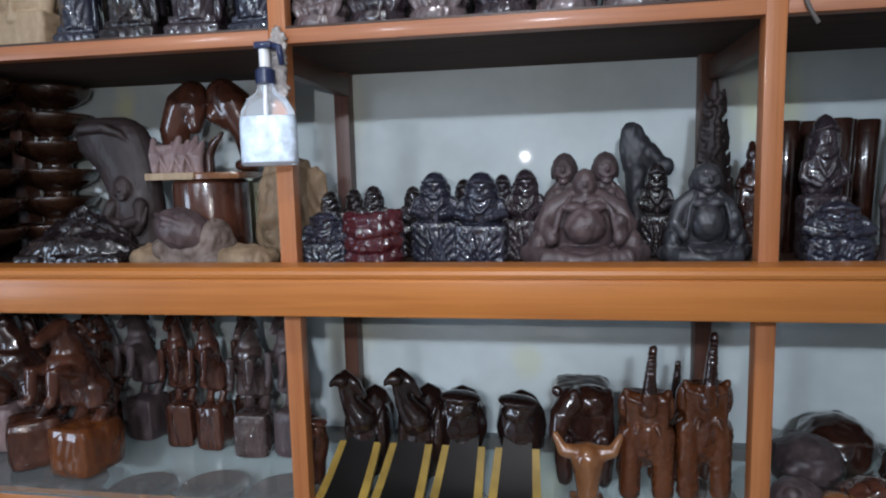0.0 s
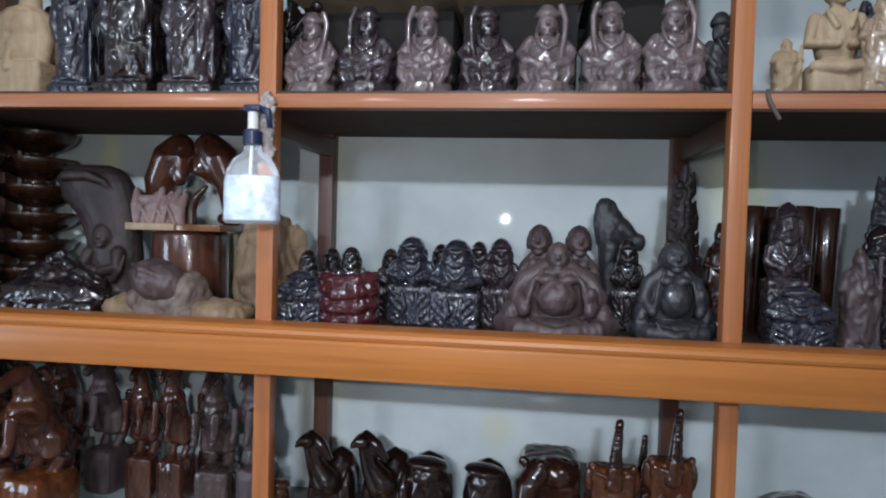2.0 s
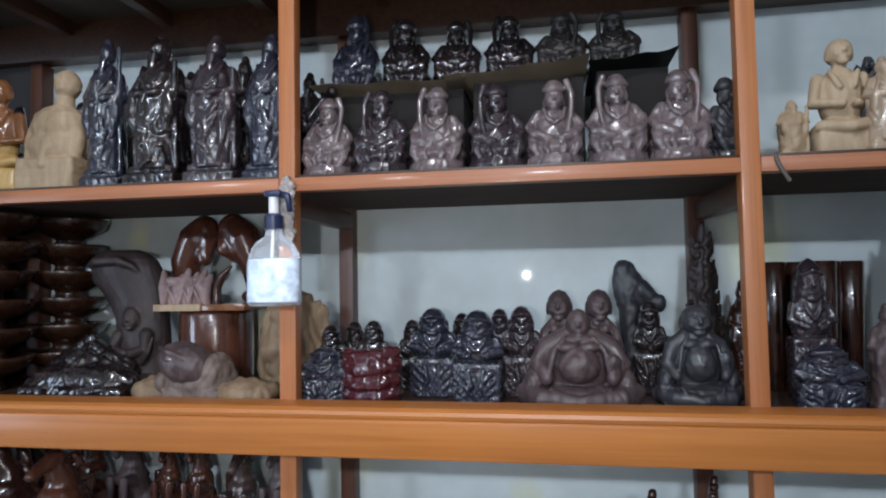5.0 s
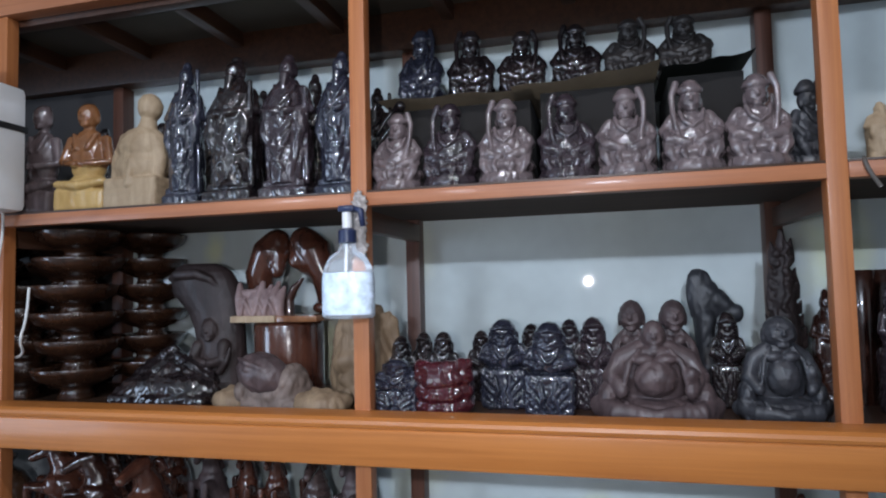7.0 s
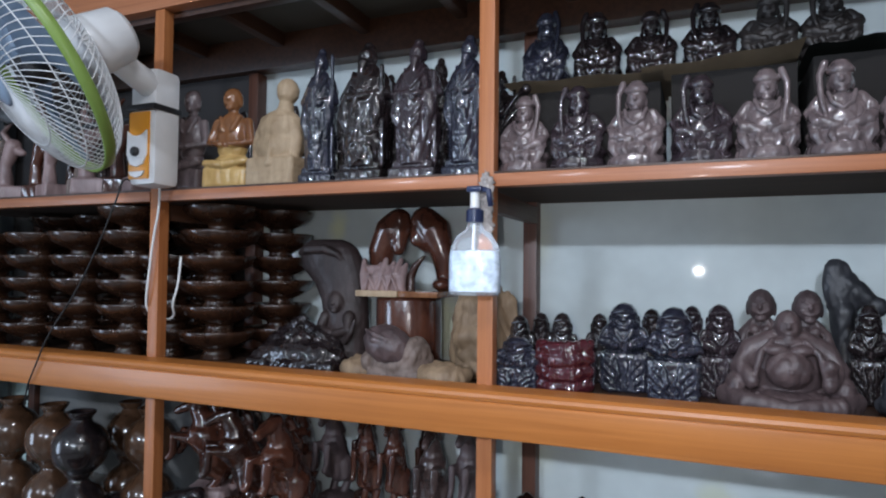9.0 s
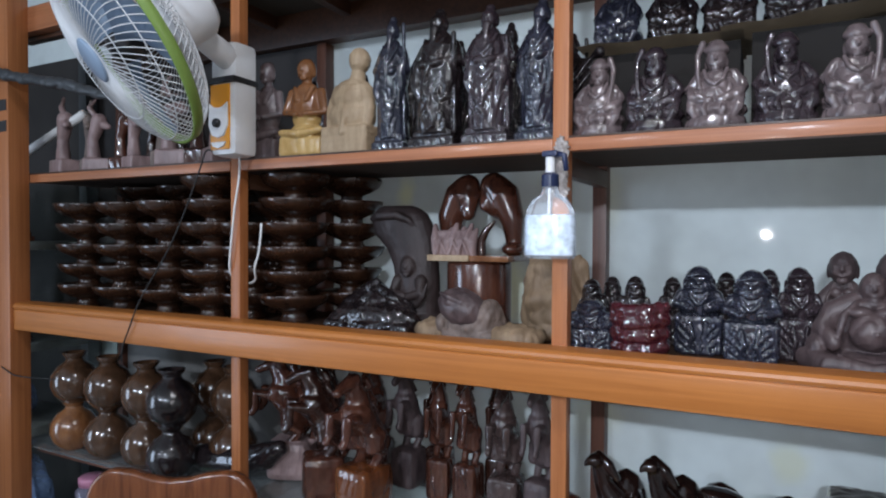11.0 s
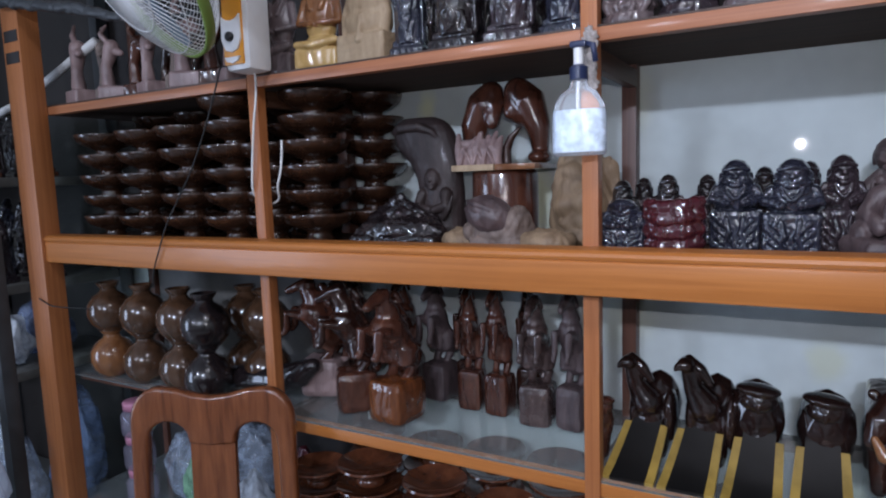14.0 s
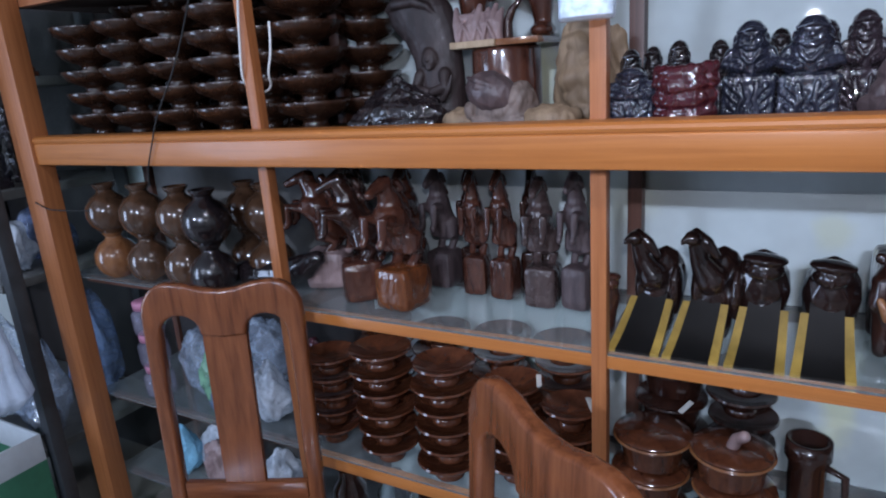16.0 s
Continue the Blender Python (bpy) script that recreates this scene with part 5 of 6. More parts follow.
# small figures at the end of the top row
bm = bmesh.new()
add_box(bm, (-0.04, -0.03, 0), (0.04, 0.03, 0.04), 0.004)
limb(bm, [(-0.015, 0, 0.03), (-0.02, 0, 0.1), (0.0, 0, 0.16)], [0.02, 0.014, 0.022])
limb(bm, [(0.0, 0, 0.15), (0.03, -0.01, 0.14)], [0.018, 0.008])
limb(bm, [(0.0, 0, 0.16), (-0.03, 0, 0.2), (-0.01, 0, 0.225)], [0.008, 0.007, 0.003])
deer = sculpt("deer", bm, 0.003, 0.001, 50, 0.5, 1)
for k in range(9):
    stand("deer_figurine", deer, M[("pinkish", "stone", "pinkish", "mahogany")[k % 4]], (-2.08 + 0.085 * k, 1.09 + 0.03 * (k % 2), ROW1), "small carved deer on a pale wooden block", "figurine", "carved deer", jit.uniform(-40, 40), jit.uniform(0.95, 1.2))
for k in range(5):
    stand("deer_figurine", deer, M["deep_mahogany"], (-2.0 + 0.15 * k, 1.25, ROW1), "small dark carved deer at the back of the shelf", "figurine", "carved deer", jit.uniform(-60, 60), 1.05)
# next bay of the top row
stand("pale_carving", kneeling(0.11, 0.205), M["pale"], (0.552, 1.1, ROW1), "pale raw wood seated figure", "carving")
stand("pale_carving", tall_robed(0.05, 0.1, 51), M["pale"], (0.468, 1.085, ROW1), "small pale wooden figure", "carving")
stand("pale_carving", tall_robed(0.062, 0.158, 52), M["shiny_pale"], (0.6, 1.06, ROW1), "pale carving wrapped in shiny film", "carving")
stand("pale_carving", kneeling(0.1, 0.19), M["pale"], (0.70, 1.1, ROW1), "pale raw wood seated figure", "carving", turn=20)
stand("dark_carving", flame_crown(0.1, 0.24, 12), M["black_matt"], (0.68, 1.28, ROW1), "dark leafy carving at the back", "carving")

# ---- lower row: gourds, horses, birds, bull and elephants ----
flask = vase_mesh([(0, 0), (0.0345, 0), (0.0414, 0.0046), (0.0609, 0.0285), (0.069, 0.057), (0.0655, 0.0855), (0.0483, 0.1117), (0.0276, 0.1254), (0.0242, 0.1345), (0.0345, 0.1482), (0.0356, 0.1539), (0.0299, 0.1539), (0.0207, 0.1368), (0, 0.1311)], 36)
FL = 0.1515
for x, y, low, high in ((-2.03, 1.08, "amber", "gourd"), (-1.86, 1.08, "gourd", "gourd"), (-1.69, 1.08, "gourd", "gourd"), (-1.545, 1.05, "black", "black"), (-1.43, 1.17, "gourd", "gourd"), (-1.56, 1.22, "gourd", "gourd")):
    for k, mat in enumerate((low, high)):
        lab = "black glossy turned gourd-shaped flask" if mat == "black" else "glossy tan turned gourd-shaped flask"
        stand("gourd_flask", flask, M[mat], (x + 0.004 * k, y, ROW3 + k * FL), lab + (" standing on another" if k else " on the glass shelf"), "flask", "gourd flasks", jit.uniform(0, 360), jit.uniform(0.97, 1.04))
bm = bmesh.new()
limb(bm, [(-0.17, 0, 0.04), (-0.08, 0, 0.042), (0.05, 0.01, 0.05), (0.13, 0.02, 0.075), (0.17, 0.02, 0.1)], [0.02, 0.04, 0.042, 0.036, 0.022])
stand("horn_carving", sculpt("horn", bm, 0.0035, 0.001, 40, 1, 1), M["black"], (-1.41, 1.13, ROW3), "black glossy horn-shaped carving lying on glass", "carving")

M["bird"] = carved("near_black_brown_lacquer", (0.008, 0.004, 0.004), (0.028, 0.012, 0.009), (0.16, 0.28), 1.0, 0.002, 40)
M["dusty"] = carved("dusty_brown_lacquer", (0.04, 0.024, 0.022), (0.1, 0.065, 0.06), (0.2, 0.34), 0.9)
horse = rearing_horse(0.142, 0.345)
H = "rearing horses"
for x, y, w, h, mat, turn, lab in ((-1.265, 1.22, 1.2, 0.98, "mahogany", -70, "glossy mahogany rearing horse on a pale block"), (-1.1, 1.15, 1.08, 1.0, "deep_mahogany", -48, "dark glossy mahogany rearing horse"), (-0.955, 1.13, 1.16, 1.0, "mahogany", -8, "glossy orange-brown rearing horse on a cut block"), (-1.22, 1.33, 0.95, 0.98, "deep_mahogany", -60, "dark glossy mahogany rearing horse"), (-1.04, 1.32, 0.95, 0.98, "mahogany", 10, "glossy mahogany rearing horse")):
    stand("horse_figurine", horse, M[mat], (x, y, ROW3), lab, "figurine", H, turn, (w, w, h))
for which, foot in (("horse_figurine", "pinkish"), ("horse_figurine.001", "mahogany"), ("horse_figurine.002", "chestnut")):
    nag = bpy.data.objects[which]
    skin = nag.material_slots[0].material
    nag.data = horse.copy()
    nag.data.materials.append(M[foot])
    nag.material_slots[0].link, nag.material_slots[0].material = "OBJECT", skin
    for p in nag.data.polygons:
        p.material_index = 1 if p.center.z < 0.112 else 0
for x, y, w, mat in ((-0.926, 1.31, 0.8, "brown_matt"), (-0.811, 1.28, 0.68, "mahogany"), (-0.728, 1.27, 0.68, "mahogany"), (-0.617, 1.25, 0.85, "dusty"), (-0.53, 1.255, 0.72, "brown_matt"), (-0.68, 1.36, 0.7, "deep_mahogany"), (-0.86, 1.37, 0.7, "deep_mahogany")):
    stand("horse_figurine", horse, M[mat], (x, y, ROW3), "rearing horse in " + ("dusty plum-brown wood" if mat in ("brown_matt", "dusty") else "glossy brown wood") + ", seen chest on", "figurine", H, jit.uniform(-12, 12), (w, w, jit.uniform(0.94, 0.98)))

hook_bird, round_bird = perching_bird(0.105, 0.232, True), perching_bird(0.102, 0.2, False)


def tail_board(x, w, bird_y, slant):
    """A black sloping tail with yellow edges, from the bird's back to the shelf's front."""
    t = holder("tail_board", (x, bird_y, ROW3), "black glossy sloping tail board with yellow edges below a bird", "carving", "tail boards")
    z0, z1, y0, y1 = ROW3 + 0.006, ROW3 + 0.112, PY + 0.02, bird_y - 0.025
    for a, b, mat, name in ((-0.49, -0.33, "tail_yellow", "yellow_edge"), (-0.33, 0.33, "tail_black", "black_face"), (0.33, 0.49, "tail_yellow", "yellow_edge")):
        bm = bmesh.new()
        n, th = 6, 0.009
        rows = []
        for i in range(n + 1):
            f = i / n * (1.0 if mat == "tail_black" else 0.8)
            y, z = y0 + (y1 - y0) * f, z0 + (z1 - z0) * f ** 1.2
            taper = 1 - 0.2 * f
            rows.append([bm.verts.new((x - slant * (1 - f) + q * w * taper, y, z + dz)) for q, dz in ((a, 0), (b, 0), (b, -th), (a, -th))])
        for r0, r1 in zip(rows, rows[1:]):
            for k in range(4):
                bm.faces.new((r0[k], r0[(k + 1) % 4], r1[(k + 1) % 4], r1[k]))
        bm.faces.new(rows[0][::-1])
        bm.faces.new(rows[-1])
        bmesh.ops.recalc_face_normals(bm, faces=bm.faces[:])
        part(name, smooth(bm, 35), M[mat], t)


for x, bx, mesh, slant in ((-0.336, -0.334, hook_bird, 0.022), (-0.222, -0.23, hook_bird, 0.018), (-0.133, -0.126, round_bird, 0.01), (-0.018, -0.022, round_bird, 0.004)):
    stand("bird_carving", mesh, M["bird"], (x, 1.165, ROW3), "dark glossy carved bird with a hooked beak" if mesh == hook_bird else "dark glossy plump carved bird with a flat crest", "carving", "carved birds", jit.uniform(-6, 6), jit.uniform(0.98, 1.03))
    tail_board(bx, 0.104, 1.195, slant)
stand("bird_carving", round_bird, M["mahogany"], (-0.425, 1.12, ROW3), "brown carved bird beside the post", "carving", "carved birds", 30, (0.6, 0.6, 0.75))
stand("bull_carving", bull(0.125, 0.203), M["deep_mahogany"], (0.106, 1.17, ROW3), "dark glossy carving of a standing bull", "carving")
bm = bmesh.new()
limb(bm, [(0, 0, 0.0), (0, 0, 0.05), (0, 0.0, 0.1)], [0.014, 0.02, 0.03])
limb(bm, [(-0.058, 0, 0.145), (-0.045, -0.005, 0.118), (0, 0, 0.108), (0.045, -0.005, 0.118), (0.058, 0, 0.145)], [0.005, 0.011, 0.018, 0.011, 0.005])
add_box(bm, (-0.03, -0.02, -0.001), (0.03, 0.05, 0.012), 0.003)
stand("bull_mask", sculpt("mask", bm, 0.003, 0.0005, 50, 1, 2), M["amber"], (0.107, 1.085, ROW3), "tan horned bull's head carving before the bull", "carving")
ele = trunk_up_elephant(0.098, 0.315)
for x, y, h in ((0.217, 1.14, 0.965), (0.321, 1.15, 1.04)):
    stand("elephant_carving", ele, M["elephant"], (x, y, ROW3), "glossy orange-brown elephant carving, trunk raised", "carving", "elephants", jit.uniform(-5, 5), (1.08, 1, h))
stand("elephant_carving", ele, M["deep_mahogany"], (0.29, 1.3, ROW3), "dark brown elephant carving at the back", "carving", "elephants", 20, (0.9, 0.7, 0.72))
turtle = lump(0.12, 0.12, 0.1, 61, 0.15, 20)
for x, y, s, mat in ((0.475, 1.12, 0.75, "brown_matt"), (0.54, 1.25, 1.1, "brown_matt"), (0.62, 1.32, 1.3, "deep_mahogany"), (0.60, 1.12, 0.85, "mahogany"), (0.72, 1.2, 1.1, "deep_mahogany"), (0.70, 1.1, 0.8, "brown_matt"), (0.535, 1.1, 0.6, "amber")):
    stand("turtle_carving", turtle, M[mat], (x, y, ROW3), "domed brown turtle-shaped carving", "carving", "domed carvings", jit.uniform(0, 360), s)

# ---- bottom rows: bowls, pots and plastic bags ----
bowl = vase_mesh([(0, 0), (0.038, 0), (0.04, 0.006), (0.035, 0.015), (0.042, 0.025), (0.058, 0.035), (0.079, 0.046), (0.082, 0.05), (0.08, 0.055), (0.068, 0.049), (0.04, 0.036), (0, 0.032)], 36)
for x, y, n, s in ((-1.215, 1.12, 5, 0.95), (-1.02, 1.1, 6, 1.02), (-0.825, 1.085, 6, 1.0), (-0.665, 1.15, 5, 0.95), (-0.497, 1.085, 5, 0.85), (-1.12, 1.27, 6, 1.0), (-0.93, 1.27, 6, 1.0), (-0.76, 1.3, 6, 1.0), (-0.58, 1.3, 6, 1.0)):
    dish_stack(x, y, n, ROW4, s, bowl, 0.055, "bowl", "glossy red-brown turned wooden bowl in a stack", "wooden_bowl", "stacked bowls")
for x, y, z, a in ((-0.6, 1.155, ROW4 + 0.276, 25), (-0.455, 1.09, ROW4 + 0.276, 38), (-0.27, 1.2, ROW4 + 0.25, -30)):
    tag = box((-0.006, -0.02, 0), (0.006, 0.02, 0.0015), 0.0003)
    bmesh.ops.transform(tag, matrix=pose(x, y, z, 22, 8, a), verts=tag.verts[:])
    tagged(part("paper_tag", tag, M["paper"], None), "small white paper price tag lying on stacked bowls", "tag", "paper tags")
pot_body = vase_mesh([(0, 0), (0.055, 0), (0.062, 0.004), (0.064, 0.02), (0.07, 0.05), (0.071, 0.058), (0, 0.058)], 40)
pot_rim = vase_mesh([(0.06, 0.0585), (0.08, 0.0585), (0.0825, 0.062), (0.08, 0.0655), (0.06, 0.0655)], 40)
pot_lid = vase_mesh([(0, 0.066), (0.079, 0.066), (0.08, 0.07), (0.076, 0.074), (0.05, 0.081), (0.02, 0.083), (0, 0.083)], 40)


def lidded_pot(x, y, z, mat, label):
    """A turned pot under a flat lid with a paler rim."""
    p = holder("lidded_pot", (x, y, z), label, "pot", "lidded pots")
    a = jit.uniform(0, 360)
    for name, me, skin in (("pot_body", pot_body, mat), ("rim", pot_rim, "amber" if mat == "bowl" else mat), ("lid", pot_lid, mat)):
        if not me.materials:
            me.materials.append(M[skin])
        q = new(name, me)
        q.parent = p
        q.matrix_parent_inverse = p.matrix_basis.inverted()
        q.matrix_basis = Matrix.Translation((x, y, z)) @ Matrix.Rotation(radians(a), 4, "Z")
        q.material_slots[0].link = "OBJECT"
        q.material_slots[0].material = M[skin]


for x, y, n, mat in ((-0.325, 1.1, 3, "bowl"), (-0.162, 1.095, 3, "bowl"), (-0.31, 1.28, 4, "deep_mahogany")):
    for k in range(n):
        lidded_pot(x + jit.uniform(-0.004, 0.004), y, ROW4 + 0.0832 * k, mat, "glossy red-brown lidded wooden pot in a stack" if mat == "bowl" else "dark lidded wooden pot at the back")
bm = bmesh.new()
limb(bm, [(0, 0, 0), (0.008, -0.01, 0.024), (0.022, -0.026, 0.042)], [0.011, 0.011, 0.01])
stand("peg", sculpt("peg", bm, 0.0025, 0, 40, 1, 2), M["pinkish"], (-0.165, 1.08, ROW4 + 0.249), "pale wooden peg on a pot lid", "peg")
dish_stack(-0.16, 1.26, 6, ROW4, 0.9, bowl, 0.058, "deep_mahogany", "dark turned wooden bowl in a stack", "wooden_bowl", "stacked bowls")
mug = holder("wooden_mug", (-0.03, 1.16, ROW4), "dark glossy wooden mug with a thick rim", "mug")
part("mug_body", smooth(lathe(bmesh.new(), [(0, ROW4), (0.032, ROW4), (0.034, ROW4 + 0.01), (0.036, ROW4 + 0.2), (0.044, ROW4 + 0.215), (0.042, ROW4 + 0.25), (0.034, ROW4 + 0.25), (0.03, ROW4 + 0.05), (0, ROW4 + 0.04)], (-0.03, 1.16, 0), 28), 50), M["deep_mahogany"], mug)
part("mug_handle", smooth(tube(bmesh.new(), [(0.0, 1.15, ROW4 + 0.2), (0.035, 1.14, ROW4 + 0.19), (0.04, 1.14, ROW4 + 0.1), (0.002, 1.15, ROW4 + 0.06)], 0.008)), M["deep_mahogany"], mug)
stand("wooden_tray", vase_mesh([(0, 0), (0.09, 0), (0.125, 0.03), (0.12, 0.034), (0.085, 0.008), (0, 0.008)], 36), M["amber"], (0.12, 1.16, ROW4), "shallow tan wooden tray", "tray")



def film(name, color, lo, hi, scale=16.0):
    """Thin crackling plastic: glossy, see-through in patches."""
    m, nt, b = nodes_of(name)
    v = coords(nt, (1, 1, 1))
    n = tex(nt, v, scale, 4, 0.6, 0.5)
    b.inputs["Base Color"].default_value = (*color, 1)
    b.inputs["Roughness"].default_value = 0.1
    b.inputs["Specular IOR Level"].default_value = 0.9
    bump(nt, b, tex(nt, v, scale * 2.6, 3, 0.6, 1.0), 0.7, 0.006)
    mr = nt.nodes.new("ShaderNodeMapRange")
    for key, val in (("From Min", 0.35), ("From Max", 0.65), ("To Min", lo), ("To Max", hi)):
        mr.inputs[key].default_value = val
    nt.links.new(n, mr.inputs["Value"])
    air = nt.nodes.new("ShaderNodeBsdfTransparent")
    mix = nt.nodes.new("ShaderNodeMixShader")
    nt.links.new(mr.outputs[0], mix.inputs["Fac"])
    nt.links.new(air.outputs[0], mix.inputs[1])
    nt.links.new(b.outputs[0], mix.inputs[2])
    nt.links.new(mix.outputs[0], nt.nodes["Material Output"].inputs["Surface"])
    return m


M["bag"] = clear("thin_clear_plastic_bag", (0.92, 0.95, 1.0), 0.22, 1.12)
M["bag_white"] = film("white_milky_plastic", (0.76, 0.83, 0.92), 0.45, 0.95)
M["bag_clear"] = film("clear_crackling_plastic", (0.5, 0.6, 0.75), 0.12, 0.5, 24)
M["bag_green"] = film("green_printed_plastic", (0.22, 0.46, 0.28), 0.5, 0.95)
M["bag_blue"] = film("grey_blue_shiny_plastic", (0.2, 0.27, 0.45), 0.3, 0.9, 12)
M["jar_plastic"] = film("clear_violet_plastic", (0.4, 0.38, 0.5), 0.2, 0.45, 9)
M["foil"] = plain("silver_foil", (0.7, 0.74, 0.8), 0.22, 0.2, 0.9, 30, 0.004)
M["pink_lid"] = plain("pink_plastic_lid", (0.62, 0.26, 0.38), 0.4)
M["cyan_bag"] = plain("sky_blue_plastic", (0.25, 0.55, 0.75), 0.3, 0.3, 0, 20, 0.003)
for x, y, w, h, mat, lab, s in ((-1.47, 1.12, 0.15, 0.19, "bag_white", "crumpled white plastic bag", 71), (-1.72, 1.14, 0.16, 0.2, "bag_green", "green printed plastic packet", 72), (-1.63, 1.1, 0.18, 0.09, "bag_blue", "dark blue plastic packet", 73), (-1.83, 1.17, 0.17, 0.24, "bag_clear", "clear crackling plastic bag", 74), (-1.62, 1.27, 0.2, 0.27, "bag_clear", "pale shiny plastic bag", 76), (-1.42, 1.28, 0.15, 0.2, "red", "dark red packet", 77)):
    stand("plastic_bag", crumpled(w * 1.1, w * 0.8, h * 1.1, s), M[mat], (x, y, ROW4), lab + " on the lower shelf", "bag", "plastic bags")
for k in range(3):
    jar = holder("clear_jar", (-1.985, 1.11, ROW4 + 0.115 * k), "clear plastic jar with a pink lid, stacked", "jar", "pink-lidded jars")
    z = ROW4 + 0.115 * k
    part("jar_body", smooth(lathe(bmesh.new(), [(0, z), (0.045, z), (0.05, z + 0.01), (0.05, z + 0.07), (0.036, z + 0.085), (0, z + 0.085)], (-1.985, 1.11, 0), 24), 50), M["jar_plastic"], jar)
    part("lid", smooth(lathe(bmesh.new(), [(0, z + 0.086), (0.04, z + 0.086), (0.041, z + 0.11), (0.037, z + 0.114), (0, z + 0.114)], (-1.985, 1.11, 0), 24), 40), M["pink_lid"], jar, "pink plastic lid")
tub = vase_mesh([(0, 0), (0.03, 0), (0.035, 0.17), (0.04, 0.172), (0.04, 0.19), (0, 0.192)], 24)
stand("plastic_tub", tub, M["white_plastic"], (-1.335, 1.13, ROW4), "white plastic tub with a flat lid", "tub", size=(1, 1, 1.15))
for x, y, mat, s in ((-1.95, 1.12, "cyan_bag", 81), (-1.75, 1.12, "pinkish", 82), (-1.5, 1.15, "bag_white", 83), (-1.85, 1.2, "bag_white", 84)):
    stand("plastic_bag", crumpled(0.18, 0.13, 0.19, s), M[mat], (x, y, ROW5), "crumpled plastic bag on the bottom shelf", "bag", "plastic bags")
jug = vase_mesh([(0, 0), (0.045, 0), (0.05, 0.02), (0.05, 0.15), (0.03, 0.18), (0.03, 0.21), (0, 0.212)], 28)
for k in range(8):
    stand("glass_jar", jug, M["bag"] if k % 2 else M["deep_mahogany"], (-1.2 + 0.14 * k, 1.12 + 0.03 * (k % 2), ROW5), "clear jar on the bottom shelf" if k % 2 else "dark wooden jar on the bottom shelf", "jar", "bottom shelf jars")

# ---- hanging bottle of hand gel ----
BX, BY = -0.427, 0.985
b = holder("pump_bottle", (BX, BY, 1.363), "clear pump bottle of white hand gel hanging from the shelf post", "bottle")


def oval(bm, prof, sx, sy, sides=32):
    lathe(bm, prof, sides=sides, axis=Matrix.Translation((BX, BY, 0)) @ Matrix.Diagonal((sx, sy, 1, 1)))
    bmesh.ops.recalc_face_normals(bm, faces=bm.faces[:])
    return smooth(bm, 50)


z = 1.363
body = part("bottle_body", oval(bmesh.new(), [(0, z), (0.046, z), (0.05, z + 0.006), (0.05, z + 0.07), (0.046, z + 0.092), (0.034, z + 0.112), (0.018, z + 0.122), (0.014, z + 0.135), (0, z + 0.136)], 1.0, 0.62), M["bottle"], b, "clear plastic body")
body.visible_shadow = False
part("gel", oval(bmesh.new(), [(0, z + 0.007), (0.044, z + 0.007), (0.046, z + 0.012), (0.046, z + 0.068), (0.045, z + 0.082), (0, z + 0.083)], 1.0, 0.58), M["gel"], b, "white bubbly gel")
part("dip_tube", tube(bmesh.new(), [(BX, BY - 0.002, z + 0.08), (BX, BY - 0.002, z + 0.133)], 0.003), M["white_plastic"], b)
part("collar", oval(bmesh.new(), [(0, z + 0.136), (0.0165, z + 0.136), (0.0165, z + 0.158), (0.010, z + 0.163), (0, z + 0.163)], 1, 1), M["navy_plastic"], b, "dark blue collar")
part("pump_stem", oval(bmesh.new(), [(0, z + 0.163), (0.009, z + 0.163), (0.009, z + 0.192), (0, z + 0.192)], 1, 1), M["white_plastic"], b)
head = bmesh.new()
add_box(head, (BX - 0.014, BY - 0.012, z + 0.192), (BX + 0.016, BY + 0.018, z + 0.204), 0.004)
tube(head, [(BX + 0.01, BY, z + 0.199), (BX + 0.028, BY - 0.004, z + 0.194), (BX + 0.032, BY - 0.004, z + 0.165)], [0.006, 0.006, 0.005])
part("pump_head", smooth(head), M["navy_plastic"], b)
tp = lump(0.034, 0.012, 0.15, 90, 0.5, 40)
stand("tape_strip", tp, M["tape"], (-0.416, 1.012, 1.475), "crumpled tape strip tying the bottle to the post", "tape", size=(1, 1, 0.98))

# ---- wall fan on the post ----
fan = holder("wall_fan", (-1.225, 0.99, 1.6), "white and orange wall fan with a wire guard and green rim", "fan")
bx0, bx1, by0, by1 = -1.276, -1.193, 0.945, 1.0205
part("control_box", smooth(add_box(bmesh.new(), (bx0, by0, 1.598), (bx1, by1, 1.872), 0.016), 35), M["white_plastic"], fan)
part("orange_panel", smooth(add_box(bmesh.new(), (bx0 + 0.004, by0 - 0.004, 1.612), (bx1 - 0.016, by0 + 0.01, 1.77), 0.004), 35), M["orange_plastic"], fan, "orange front panel")
face = plate_from([(-0.03, 0.115), (-0.015, 0.105), (0.0, 0.102), (0.015, 0.105), (0.03, 0.115), (0.031, 0.06), (0.02, 0.036), (0.0, 0.03), (-0.02, 0.036), (-0.031, 0.06)], 0.006, 0.002)
bmesh.ops.translate(face, vec=((bx0 + bx1) / 2 - 0.008, by0 - 0.0055, 1.61), verts=face.verts[:])
part("white_panel", face, M["white_plastic"], fan)
smile = plate_from([(-0.025, 0.018), (0.025, 0.018), (0.018, 0.008), (0.0, 0.003), (-0.018, 0.008)], 0.006, 0.001)
bmesh.ops.translate(smile, vec=((bx0 + bx1) / 2 - 0.008, by0 - 0.005, 1.612), verts=smile.verts[:])
part("lower_panel", smile, M["white_plastic"], fan)
